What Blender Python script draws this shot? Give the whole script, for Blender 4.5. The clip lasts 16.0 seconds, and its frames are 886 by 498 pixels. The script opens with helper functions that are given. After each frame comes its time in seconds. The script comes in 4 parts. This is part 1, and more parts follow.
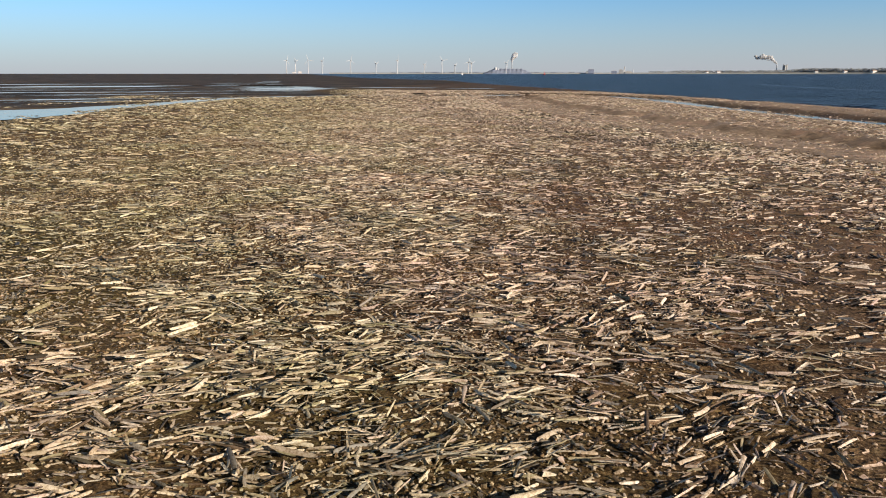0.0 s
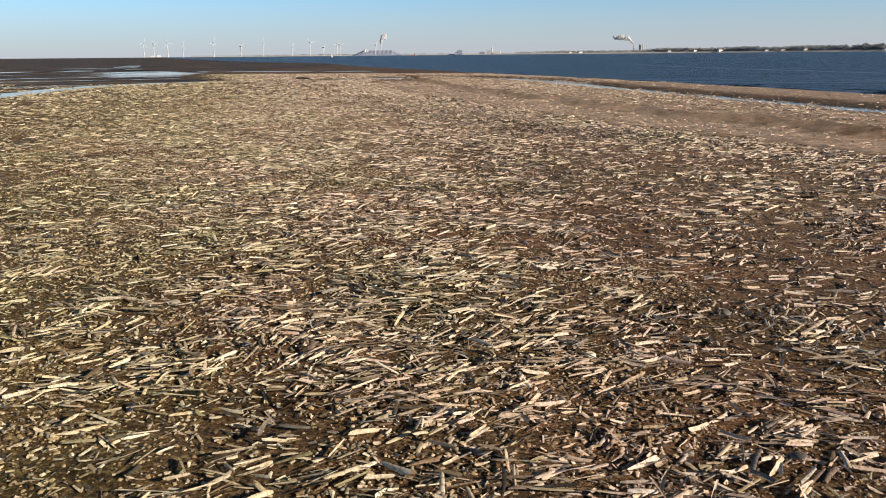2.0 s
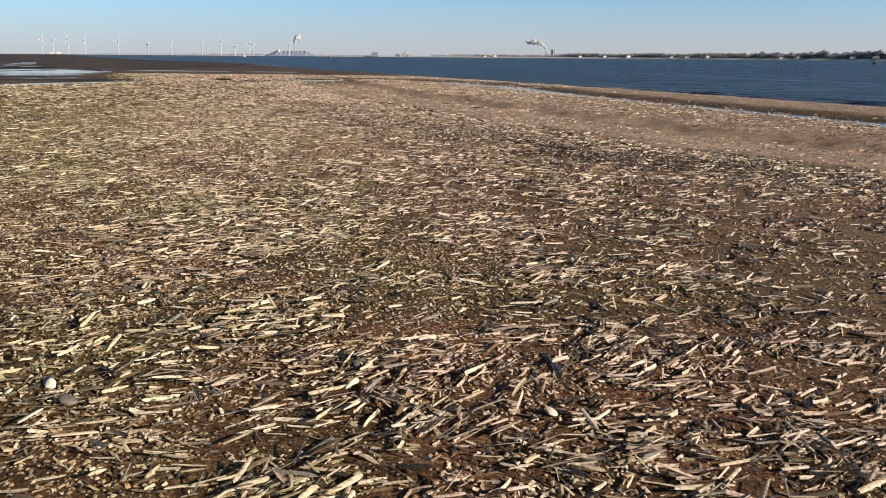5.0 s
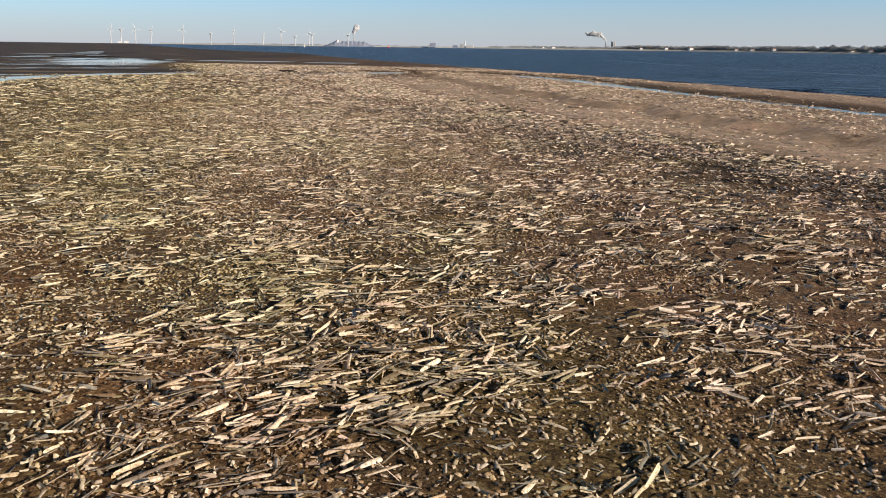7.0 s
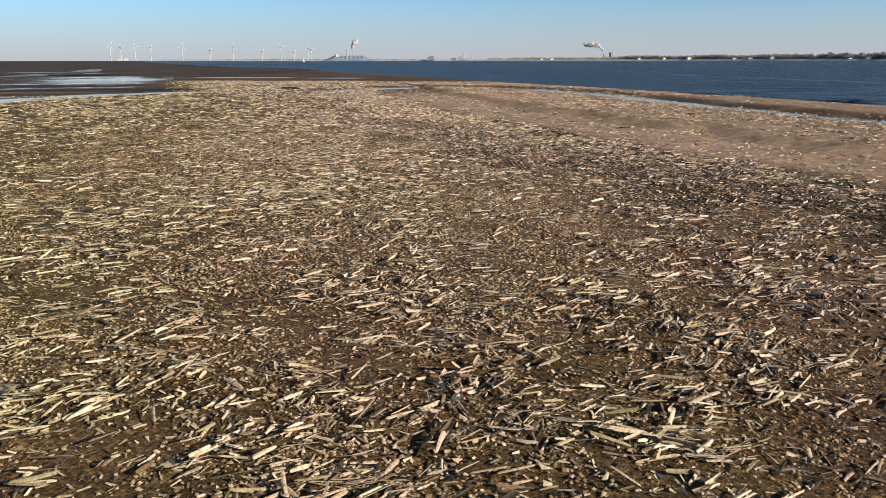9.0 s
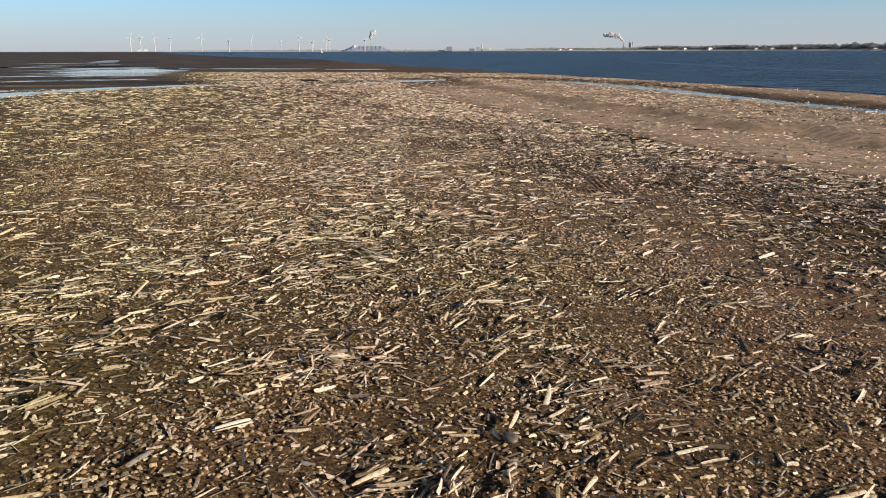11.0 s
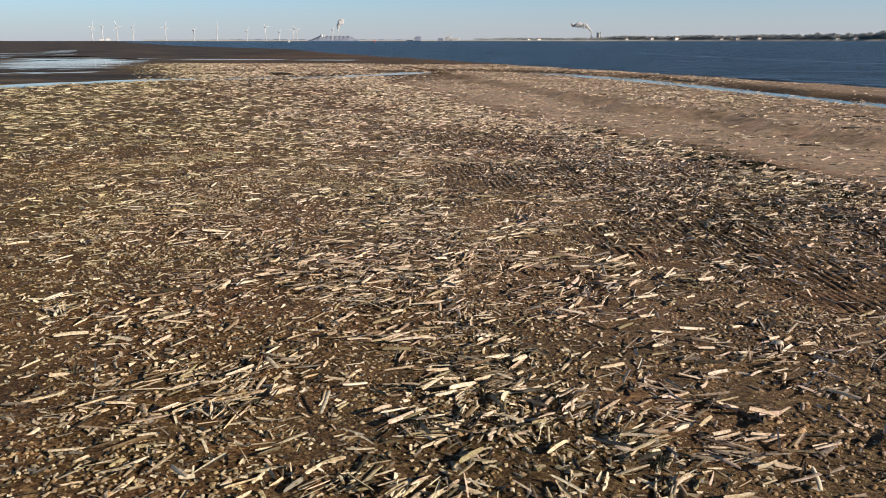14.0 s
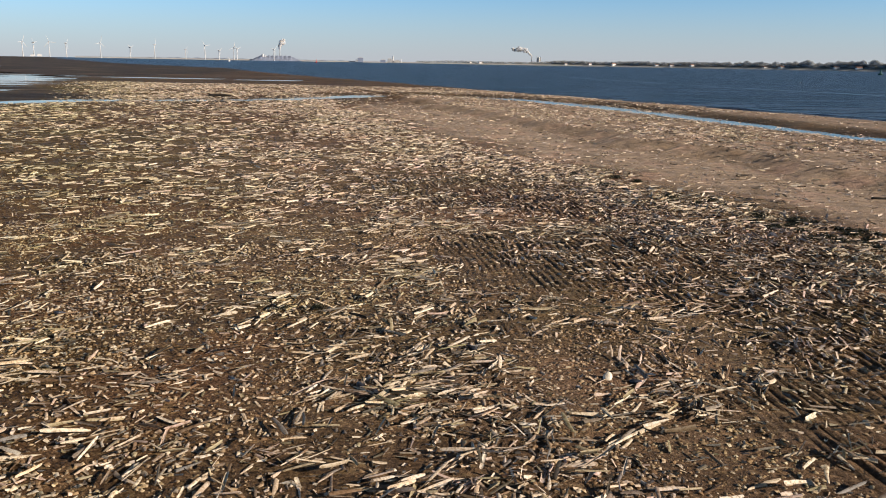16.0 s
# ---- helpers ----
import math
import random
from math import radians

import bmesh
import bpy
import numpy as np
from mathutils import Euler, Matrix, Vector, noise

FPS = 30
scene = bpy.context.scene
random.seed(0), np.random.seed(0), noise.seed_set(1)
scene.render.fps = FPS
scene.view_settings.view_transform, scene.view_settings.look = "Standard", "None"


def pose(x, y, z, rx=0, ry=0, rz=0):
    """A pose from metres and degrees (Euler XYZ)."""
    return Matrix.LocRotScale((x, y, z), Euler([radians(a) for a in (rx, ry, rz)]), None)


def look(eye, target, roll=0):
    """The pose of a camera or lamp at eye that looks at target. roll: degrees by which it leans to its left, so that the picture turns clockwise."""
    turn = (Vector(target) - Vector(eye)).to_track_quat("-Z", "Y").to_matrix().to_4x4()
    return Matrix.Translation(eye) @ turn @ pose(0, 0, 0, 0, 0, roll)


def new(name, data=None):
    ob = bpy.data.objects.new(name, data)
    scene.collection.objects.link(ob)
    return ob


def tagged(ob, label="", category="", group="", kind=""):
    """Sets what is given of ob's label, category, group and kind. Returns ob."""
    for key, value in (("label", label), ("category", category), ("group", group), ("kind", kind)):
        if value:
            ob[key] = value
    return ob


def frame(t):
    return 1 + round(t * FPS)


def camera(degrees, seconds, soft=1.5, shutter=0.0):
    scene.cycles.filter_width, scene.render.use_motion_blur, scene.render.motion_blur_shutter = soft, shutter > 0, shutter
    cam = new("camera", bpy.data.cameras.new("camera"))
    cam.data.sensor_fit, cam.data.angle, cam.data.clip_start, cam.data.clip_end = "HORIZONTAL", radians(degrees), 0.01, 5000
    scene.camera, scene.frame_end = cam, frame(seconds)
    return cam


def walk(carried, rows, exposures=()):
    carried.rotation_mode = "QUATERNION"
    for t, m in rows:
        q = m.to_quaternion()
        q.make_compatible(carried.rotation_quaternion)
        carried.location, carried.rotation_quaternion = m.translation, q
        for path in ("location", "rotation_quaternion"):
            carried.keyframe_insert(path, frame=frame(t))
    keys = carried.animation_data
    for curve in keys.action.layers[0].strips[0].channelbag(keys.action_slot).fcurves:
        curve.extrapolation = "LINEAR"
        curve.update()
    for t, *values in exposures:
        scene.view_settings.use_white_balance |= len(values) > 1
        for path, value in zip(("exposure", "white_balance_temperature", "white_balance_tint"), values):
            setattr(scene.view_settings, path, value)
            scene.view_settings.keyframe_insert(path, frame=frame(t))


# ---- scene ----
cam = camera(60.0, 16.0, soft=1.0)
PATH = [
    (0, (3.4, -9.7, 1.33), (2.891, -7.818, 0.884), -0.0),
    (0.5, (2.97, -9.197, 1.34), (2.471, -7.314, 0.887), -0.1),
    (1, (2.572, -8.709, 1.351), (2.11, -6.819, 0.891), 0.2),
    (1.5, (2.13, -8.165, 1.349), (1.849, -6.243, 0.872), -0.3),
    (2, (1.78, -7.526, 1.353), (1.584, -5.597, 0.862), -0.5),
    (2.5, (1.448, -6.886, 1.352), (1.332, -4.948, 0.875), -1.1),
    (3, (1.243, -6.219, 1.327), (1.268, -4.277, 0.849), -0.7),
    (3.2, (1.171, -5.969, 1.377), (1.235, -4.026, 0.909), -0.5),
    (5.3, (-0.023, -3.413, 1.309), (-0.03, -1.474, 0.819), 1.0),
    (5.5, (-0.082, -3.212, 1.364), (-0.137, -1.275, 0.871), 1.1),
    (6, (-0.298, -2.605, 1.365), (-0.393, -0.67, 0.866), 0.3),
    (6.5, (-0.521, -1.919, 1.343), (-0.615, 0.014, 0.838), 1.0),
    (7, (-0.749, -1.278, 1.329), (-0.867, 0.653, 0.821), 0.8),
    (7.5, (-0.96, -0.662, 1.341), (-1.115, 1.275, 0.868), 0.0),
    (8, (-1.189, -0.037, 1.357), (-1.36, 1.904, 0.909), -0.3),
    (8.2, (-1.3, 0.264, 1.357), (-1.445, 2.206, 0.902), -0.8),
    (10.3, (-2.134, 2.959, 1.348), (-2.241, 4.892, 0.848), 0.6),
    (10.5, (-2.208, 3.175, 1.343), (-2.33, 5.106, 0.837), -0.1),
    (11, (-2.368, 3.869, 1.351), (-2.534, 5.799, 0.851), -0.1),
    (11.5, (-2.55, 4.464, 1.354), (-2.738, 6.394, 0.863), 0.8),
    (12, (-2.74, 5.106, 1.35), (-2.886, 7.041, 0.865), 0.6),
    (12.5, (-2.943, 5.778, 1.376), (-3.072, 7.72, 0.913), 1.4),
    (13, (-3.136, 6.361, 1.386), (-3.255, 8.296, 0.894), 0.7),
    (13.5, (-3.312, 7.019, 1.376), (-3.425, 8.949, 0.862), 0.2),
    (14, (-3.534, 7.663, 1.351), (-3.622, 9.591, 0.827), 0.0),
    (14.5, (-3.709, 8.315, 1.323), (-3.765, 10.243, 0.794), 0.1),
    (15, (-3.893, 8.913, 1.332), (-3.932, 10.842, 0.804), 0.1),
    (15.5, (-4.055, 9.609, 1.325), (-4.014, 11.542, 0.814), 0.4),
    (16, (-4.151, 10.36, 1.336), (-4.09, 12.303, 0.866), 1.0),
]
walk(cam, [(t, look(eye, target, roll)) for t, eye, target, roll in PATH], [(0, 0.22), (1.5, 0.25), (2, 0.36), (3, 0.36), (5.5, 0.36), (6.5, 0.37), (7.5, 0.33), (8.2, 0.32), (10.5, 0.31), (13, 0.29), (16, 0.33)])

# ---- light ----
SUN_AZ, SUN_EL = 112.0, 20.0          # degrees clockwise from +y, above the horizon
world = bpy.data.worlds.new("world")
scene.world = world
world.use_nodes = True
wn = world.node_tree
sky = wn.nodes.new("ShaderNodeTexSky")
sky.sky_type = "NISHITA"
sky.sun_disc = False
sky.sun_elevation, sky.sun_rotation = radians(SUN_EL), radians(SUN_AZ)
sky.altitude, sky.air_density, sky.dust_density, sky.ozone_density = 0, 0.9, 0.2, 4.0
# a thin pale haze that thickens towards the horizon all round
wtc, wsep, whaze, wblue, wmix = (wn.nodes.new("ShaderNode" + k) for k in ("TexCoord", "SeparateXYZ", "MapRange", "Mix", "Mix"))
wn.links.new(wtc.outputs["Generated"], wsep.inputs["Vector"])
wn.links.new(wsep.outputs["Z"], whaze.inputs["Value"])
whaze.interpolation_type = "SMOOTHSTEP"
whaze.inputs["From Min"].default_value, whaze.inputs["From Max"].default_value = -0.03, 0.11
whaze.inputs["To Min"].default_value, whaze.inputs["To Max"].default_value = 0.92, 0.0
wblue.data_type, wblue.blend_type = "RGBA", "MULTIPLY"
wblue.inputs[0].default_value = 1.0
wn.links.new(sky.outputs["Color"], wblue.inputs[6])
wzen = wn.nodes.new("ShaderNodeValToRGB")
wzen.color_ramp.elements[0].position, wzen.color_ramp.elements[0].color = 0.10, (0.80, 1.06, 1.28, 1)
wzen.color_ramp.elements[1].position, wzen.color_ramp.elements[1].color = 0.55, (0.38, 0.235, 0.125, 1)
wn.links.new(wsep.outputs["Z"], wzen.inputs["Fac"])
wn.links.new(wzen.outputs["Color"], wblue.inputs[7])
wmix.data_type = "RGBA"
wn.links.new(whaze.outputs["Result"], wmix.inputs[0])
wn.links.new(wblue.outputs[2], wmix.inputs[6])
wmix.inputs[7].default_value = (4.45, 4.42, 4.95, 1)
wn.links.new(wmix.outputs[2], wn.nodes["Background"].inputs["Color"])
wn.nodes["Background"].inputs["Strength"].default_value = 0.092
sun_way = Vector((math.sin(radians(SUN_AZ)) * math.cos(radians(SUN_EL)), math.cos(radians(SUN_AZ)) * math.cos(radians(SUN_EL)), math.sin(radians(SUN_EL))))
sun = new("sun", bpy.data.lights.new("sun", "SUN"))
sun.data.energy, sun.data.angle, sun.data.color = 5.0, radians(0.5), (1.0, 0.85, 0.67)
sun.matrix_world = look(sun_way * 50, (0, 0, 0))

# ---- helpers of this scene ----
rng = np.random.default_rng(7)


def waves(x, y, size, seed, octaves=7):
    """Smooth random relief between about -1 and 1, with bumps about size metres across."""
    r = np.random.default_rng(seed)
    out = np.zeros_like(x, dtype=float)
    for i in range(octaves):
        a, p = r.uniform(0, 2 * np.pi), r.uniform(0, 2 * np.pi)
        k = 2 * np.pi / (size * r.uniform(0.7, 2.2))
        out += np.sin((x * np.cos(a) + y * np.sin(a)) * k + p + 1.1 * np.sin((x * np.sin(a) - y * np.cos(a)) * k * 0.6 + 2 * p))
    return out / (octaves ** 0.5 * 1.1)


def step(a, b, v):
    t = np.clip((v - a) / (b - a), 0, 1)
    return t * t * (3 - 2 * t)


def mesh_from(name, verts, faces):
    """A mesh from arrays of places and of three or four corners a face."""
    me = bpy.data.meshes.new(name)
    verts, faces = np.asarray(verts, np.float32), np.asarray(faces, np.int32)
    n, k = faces.shape
    me.vertices.add(len(verts))
    me.vertices.foreach_set("co", verts.ravel())
    me.loops.add(n * k)
    me.loops.foreach_set("vertex_index", faces.ravel())
    me.polygons.add(n)
    me.polygons.foreach_set("loop_start", np.arange(0, n * k, k, dtype=np.int32))
    me.update(calc_edges=True)
    return me


def smooth(me):
    me.polygons.foreach_set("use_smooth", np.ones(len(me.polygons), bool))
    return me


def part(name, bm, material, parent=None, label=""):
    me = bpy.data.meshes.new(name)
    bm.to_mesh(me)
    bm.free()
    me.materials.append(material)
    ob = new(name, me)
    if parent:
        ob.parent = parent
    return tagged(ob, label)


def add_box(bm, sx, sy, sz, x=0.0, y=0.0, z=0.0, turn=0.0):
    """A box that stands on z."""
    m = Matrix.Translation((x, y, z + sz / 2)) @ Matrix.Rotation(turn, 4, "Z") @ Matrix.Diagonal((sx, sy, sz, 1))
    return bmesh.ops.create_cube(bm, size=1, matrix=m)["verts"]


def add_tube(bm, r0, r1, z0, z1, x=0.0, y=0.0, sides=10):
    m = Matrix.Translation((x, y, (z0 + z1) / 2))
    return bmesh.ops.create_cone(bm, cap_ends=True, segments=sides, radius1=r0, radius2=r1, depth=z1 - z0, matrix=m)["verts"]


# ---- materials ----
def material(name, rough=0.6, base=(0.5, 0.5, 0.5)):
    mat = bpy.data.materials.new(name)
    mat.use_nodes = True
    b = mat.node_tree.nodes["Principled BSDF"]
    b.inputs["Roughness"].default_value = rough
    b.inputs["Base Color"].default_value = (*base, 1)
    return mat, mat.node_tree, b


def ramp(nt, source, stops):
    node = nt.nodes.new("ShaderNodeValToRGB")
    el = node.color_ramp.elements
    while len(el) < len(stops):
        el.new(0.5)
    for e, (p, c) in zip(el, stops):
        e.position, e.color = p, (*c, 1)
    nt.links.new(source, node.inputs["Fac"])
    return node.outputs["Color"]


def noise_tex(nt, scale, detail=4.0, rough=0.6, stretch=None, kind="Object"):
    tc = nt.nodes.new("ShaderNodeTexCoord")
    n = nt.nodes.new("ShaderNodeTexNoise")
    n.inputs["Scale"].default_value, n.inputs["Detail"].default_value, n.inputs["Roughness"].default_value = scale, detail, rough
    if stretch:
        mp = nt.nodes.new("ShaderNodeMapping")
        mp.inputs["Scale"].default_value = stretch[:3]
        mp.inputs["Rotation"].default_value = (0, 0, stretch[3] if len(stretch) > 3 else 0)
        nt.links.new(tc.outputs[kind], mp.inputs["Vector"])
        nt.links.new(mp.outputs["Vector"], n.inputs["Vector"])
    else:
        nt.links.new(tc.outputs[kind], n.inputs["Vector"])
    return n.outputs["Fac"]


def mix(nt, fac, a, b, how="MIX"):
    m = nt.nodes.new("ShaderNodeMix")
    m.data_type, m.blend_type = "RGBA", how
    for value, socket in ((fac, m.inputs["Factor"]), (a, m.inputs["A"]), (b, m.inputs["B"])):
        for s in ([socket] if socket.name == "Factor" else [i for i in m.inputs if i.name == socket.name and i.type == "RGBA"]):
            if isinstance(value, bpy.types.NodeSocket):
                nt.links.new(value, s)
            elif isinstance(value, (int, float)):
                s.default_value = value
            else:
                s.default_value = (*value, 1)
    return [o for o in m.outputs if o.type == "RGBA"][0]


def algae_belt(nt, green, bare):
    """A tint that goes over from the algae-stained belt inland to the washed belt beside the clean sand."""
    tc, dot, wob, rng_ = (nt.nodes.new("ShaderNode" + k) for k in ("TexCoord", "VectorMath", "Math", "MapRange"))
    dot.operation = "DOT_PRODUCT"
    dot.inputs[1].default_value = (1.0, 0.364, 0.0)
    nt.links.new(tc.outputs["Object"], dot.inputs[0])
    wob.operation = "MULTIPLY_ADD"
    nt.links.new(noise_tex(nt, 0.5, 4, 0.65), wob.inputs[0])
    wob.inputs[1].default_value = 9.0
    nt.links.new(dot.outputs["Value"], wob.inputs[2])
    rng_.inputs["From Min"].default_value, rng_.inputs["From Max"].default_value = 1.4, 6.2
    nt.links.new(wob.outputs["Value"], rng_.inputs["Value"])
    return ramp(nt, rng_.outputs["Result"], [(0.0, green), (1.0, bare)])


def bump(nt, b, height, strength=0.4, distance=0.01):
    n = nt.nodes.new("ShaderNodeBump")
    n.inputs["Strength"].default_value, n.inputs["Distance"].default_value = strength, distance
    nt.links.new(height, n.inputs["Height"])
    nt.links.new(n.outputs["Normal"], b.inputs["Normal"])


def ground_material():
    """Wet brown sand and mud with shell grit; paler dry sand where the attribute 'dry' says so."""
    mat, nt, b = material("sand", 0.55)
    fine = noise_tex(nt, 60, 6, 0.7)
    broad = noise_tex(nt, 1.3, 5, 0.6)
    wet = ramp(nt, fine, [(0.35, (0.030, 0.017, 0.009)), (0.50, (0.122, 0.074, 0.043)), (0.60, (0.220, 0.140, 0.084)), (0.68, (0.46, 0.34, 0.23))])
    pale = ramp(nt, fine, [(0.3, (0.352, 0.255, 0.205)), (0.6, (0.505, 0.380, 0.316)), (0.8, (0.63, 0.50, 0.425))])
    blotch = ramp(nt, noise_tex(nt, 4.5, 6, 0.7, (1.0, 1.5, 1, 0.5)), [(0.34, (0.62, 0.60, 0.55)), (0.5, (1, 1, 1)), (0.66, (1.5, 1.42, 1.32))])
    tone = ramp(nt, broad, [(0.32, (0.71, 0.70, 0.60)), (0.5, (0.93, 0.96, 0.885)), (0.68, (1.15, 1.08, 1.025))])
    at = nt.nodes.new("ShaderNodeAttribute")
    at.attribute_name = "dry"
    speck = ramp(nt, noise_tex(nt, 1.0, 3, 0.6, (14, 24, 1, 0.6)), [(0.57, (0, 0, 0)), (0.64, (0.55, 0.55, 0.55))])
    wet = mix(nt, speck, wet, (0.36, 0.26, 0.15))
    algae = ramp(nt, noise_tex(nt, 0.22, 3, 0.55), [(0.40, (0.94, 1.01, 0.88)), (0.50, (1, 1, 1)), (0.60, (1.07, 0.98, 0.96))])
    c = mix(nt, at.outputs["Fac"], mix(nt, 1.0, mix(nt, 1.0, wet, algae, "MULTIPLY"), algae_belt(nt, (0.93, 1.0, 0.87), (1.0, 0.97, 1.03)), "MULTIPLY"), pale)
    mud = nt.nodes.new("ShaderNodeAttribute")
    mud.attribute_name = "mud"
    silt = ramp(nt, noise_tex(nt, 0.16, 7, 0.75, (0.45, 1.5, 1, 0.5)), [(0.38, (0.028, 0.021, 0.017)), (0.48, (0.066, 0.049, 0.036)), (0.55, (0.110, 0.080, 0.056)), (0.62, (0.26, 0.19, 0.13))])
    c = mix(nt, mud.outputs["Fac"], c, silt)
    c = mix(nt, 1.0, mix(nt, 0.85, c, blotch, "MULTIPLY"), tone, "MULTIPLY")
    nt.links.new(c, b.inputs["Base Color"])
    r = nt.nodes.new("ShaderNodeMapRange")
    r.inputs["To Min"].default_value, r.inputs["To Max"].default_value = 0.42, 0.85
    nt.links.new(broad, r.inputs["Value"])
    nt.links.new(r.outputs["Result"], b.inputs["Roughness"])
    b.inputs["Specular IOR Level"].default_value = 0.1
    bump(nt, b, noise_tex(nt, 15, 7, 0.72), 0.75, 0.034)
    return mat


def shell_material(name, stops, island=True):
    """Chalky worn shell: one tint a shell, with growth bands and dirt."""
    mat, nt, b = material(name, 0.5)
    if island:
        g = nt.nodes.new("ShaderNodeNewGeometry")
        pick = g.outputs["Random Per Island"]
    else:
        g = nt.nodes.new("ShaderNodeObjectInfo")
        pick = g.outputs["Random"]
    tint = ramp(nt, pick, stops)
    dirt = ramp(nt, noise_tex(nt, 75, 6, 0.8), [(0.38, (0.26, 0.19, 0.13)), (0.46, (0.70, 0.63, 0.53)), (0.55, (1, 1, 1))])
    patch = ramp(nt, noise_tex(nt, 0.55, 3, 0.6), [(0.34, (0.945, 0.985, 0.915)), (0.5, (0.98, 0.985, 0.98)), (0.66, (0.99, 0.935, 0.93))])
    c = mix(nt, 0.8, tint, dirt, "MULTIPLY")
    c = mix(nt, 1.0, c, patch, "MULTIPLY")
    if island:
        c = mix(nt, 1.0, c, algae_belt(nt, (0.965, 1.0, 0.90), (1.0, 0.985, 1.03)), "MULTIPLY")
    nt.links.new(c, b.inputs["Base Color"])
    b.inputs["Specular IOR Level"].default_value = 0.16
    bump(nt, b, noise_tex(nt, 160, 3, 0.6), 0.25, 0.003)
    return mat


SAND = ground_material()
SHELL_TINTS = [(0.0, (0.88, 0.78, 0.645)), (0.11, (0.76, 0.625, 0.47)), (0.22, (0.90, 0.835, 0.735)), (0.32, (0.68, 0.55, 0.415)), (0.41, (0.90, 0.805, 0.69)), (0.49, (0.72, 0.56, 0.505)),
               (0.56, (0.57, 0.495, 0.34)), (0.62, (0.31, 0.275, 0.175)), (0.69, (0.63, 0.53, 0.44)), (0.76, (0.20, 0.14, 0.095)), (0.83, (0.29, 0.28, 0.275)), (0.89, (0.27, 0.18, 0.115)), (0.94, (0.12, 0.105, 0.075)), (0.98, (0.06, 0.055, 0.05))]
SHELL = shell_material("razor_shell", SHELL_TINTS)
GRIT = shell_material("shell_grit", [(0.0, (0.74, 0.60, 0.41)), (0.14, (0.56, 0.41, 0.25)), (0.30, (0.86, 0.76, 0.61)), (0.40, (0.44, 0.30, 0.18)),
                                     (0.56, (0.28, 0.19, 0.12)), (0.68, (0.70, 0.55, 0.37)), (0.78, (0.36, 0.26, 0.18)), (0.88, (0.60, 0.53, 0.46)), (0.94, (0.10, 0.085, 0.075))])
MUSSEL, _nt, _b = material("mussel_shell", 0.35)
_nt.links.new(ramp(_nt, noise_tex(_nt, 50, 3), [(0.3, (0.012, 0.014, 0.022)), (0.7, (0.06, 0.065, 0.09))]), _b.inputs["Base Color"])
bump(_nt, _b, noise_tex(_nt, 120, 3), 0.3, 0.003)


def water_material(name, base, rough, scale, strength, distance, stretch):
    mat, nt, b = material(name, rough, base)
    b.inputs["IOR"].default_value = 1.33
    bump(nt, b, noise_tex(nt, scale, 5, 0.6, stretch), strength, distance)
    return mat


SEA = water_material("sea_water", (0.007, 0.015, 0.036), 0.3, 0.7, 1.0, 1.6, (0.45, 1.5, 1.0, 0.35))
_nt, _b = SEA.node_tree, SEA.node_tree.nodes["Principled BSDF"]
_b.inputs["Specular IOR Level"].default_value = 0.2
# pale streaks in the colour stand in for sky light on small waves
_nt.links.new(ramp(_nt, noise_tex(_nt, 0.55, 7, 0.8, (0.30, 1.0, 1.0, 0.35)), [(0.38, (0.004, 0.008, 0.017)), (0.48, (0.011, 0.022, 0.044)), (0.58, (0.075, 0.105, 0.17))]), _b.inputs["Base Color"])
POOL = water_material("pool_water", (0.03, 0.032, 0.03), 0.04, 1.5, 0.22, 0.04, (1, 1, 1))


def plain(name, base, rough=0.8, vary=0.25, scale=0.3):
    mat, nt, b = material(name, rough)
    lo, hi = tuple(c * (1 - vary) for c in base), tuple(min(1, c * (1 + vary)) for c in base)
    nt.links.new(ramp(nt, noise_tex(nt, scale, 4), [(0.3, lo), (0.7, hi)]), b.inputs["Base Color"])
    return mat


# white toned down to grey: stands in for haze before the far turbines
WHITE = plain("haze_greyed_white_paint", (0.60, 0.60, 0.62), 0.5, 0.05)
WALL = plain("pale_plaster", (0.82, 0.81, 0.80), 0.8, 0.06)
ROOF = plain("dark_roof_tiles", (0.20, 0.12, 0.10), 0.8)
RED_ROOF = plain("red_roof_tiles", (0.30, 0.17, 0.13), 0.8)
STEEL = plain("grey_steel", (0.45, 0.46, 0.48), 0.6)
CONCRETE = plain("concrete", (0.52, 0.51, 0.50), 0.8)
# bluish grey: the far shore's haze is put into this base colour
HILL = plain("haze_blue_grey", (0.25, 0.29, 0.40), 0.9, 0.2, 0.02)
LAND = plain("dune_grass_land", (0.19, 0.19, 0.175), 0.9, 0.3, 0.02)
BEACH = plain("pale_beach_sand", (0.60, 0.57, 0.53), 0.9, 0.1, 0.02)
# paler and bluer than real trees: distance haze mixed into the colour
LEAF = plain("hazed_winter_foliage", (0.40, 0.43, 0.46), 0.9, 0.15, 0.08)
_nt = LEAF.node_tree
_haze_mix, _haze_clear = _nt.nodes.new("ShaderNodeMixShader"), _nt.nodes.new("ShaderNodeBsdfTransparent")
_haze_mix.inputs["Fac"].default_value = 0.72          # see-through share stands in for haze in front of the crowns
_nt.links.new(_nt.nodes["Principled BSDF"].outputs["BSDF"], _haze_mix.inputs[1])
_nt.links.new(_haze_clear.outputs["BSDF"], _haze_mix.inputs[2])
_nt.links.new(_haze_mix.outputs["Shader"], _nt.nodes["Material Output"].inputs["Surface"])
STEAM = plain("steam", (0.93, 0.93, 0.94), 1.0, 0.03, 0.02)
_nt = STEAM.node_tree
_thin, _soft, _clear, _through = (_nt.nodes.new("Shader" + k) for k in ("NodeMixShader", "NodeMixShader", "NodeBsdfTransparent", "NodeBsdfTranslucent"))
_through.inputs["Color"].default_value = (0.95, 0.95, 0.96, 1)
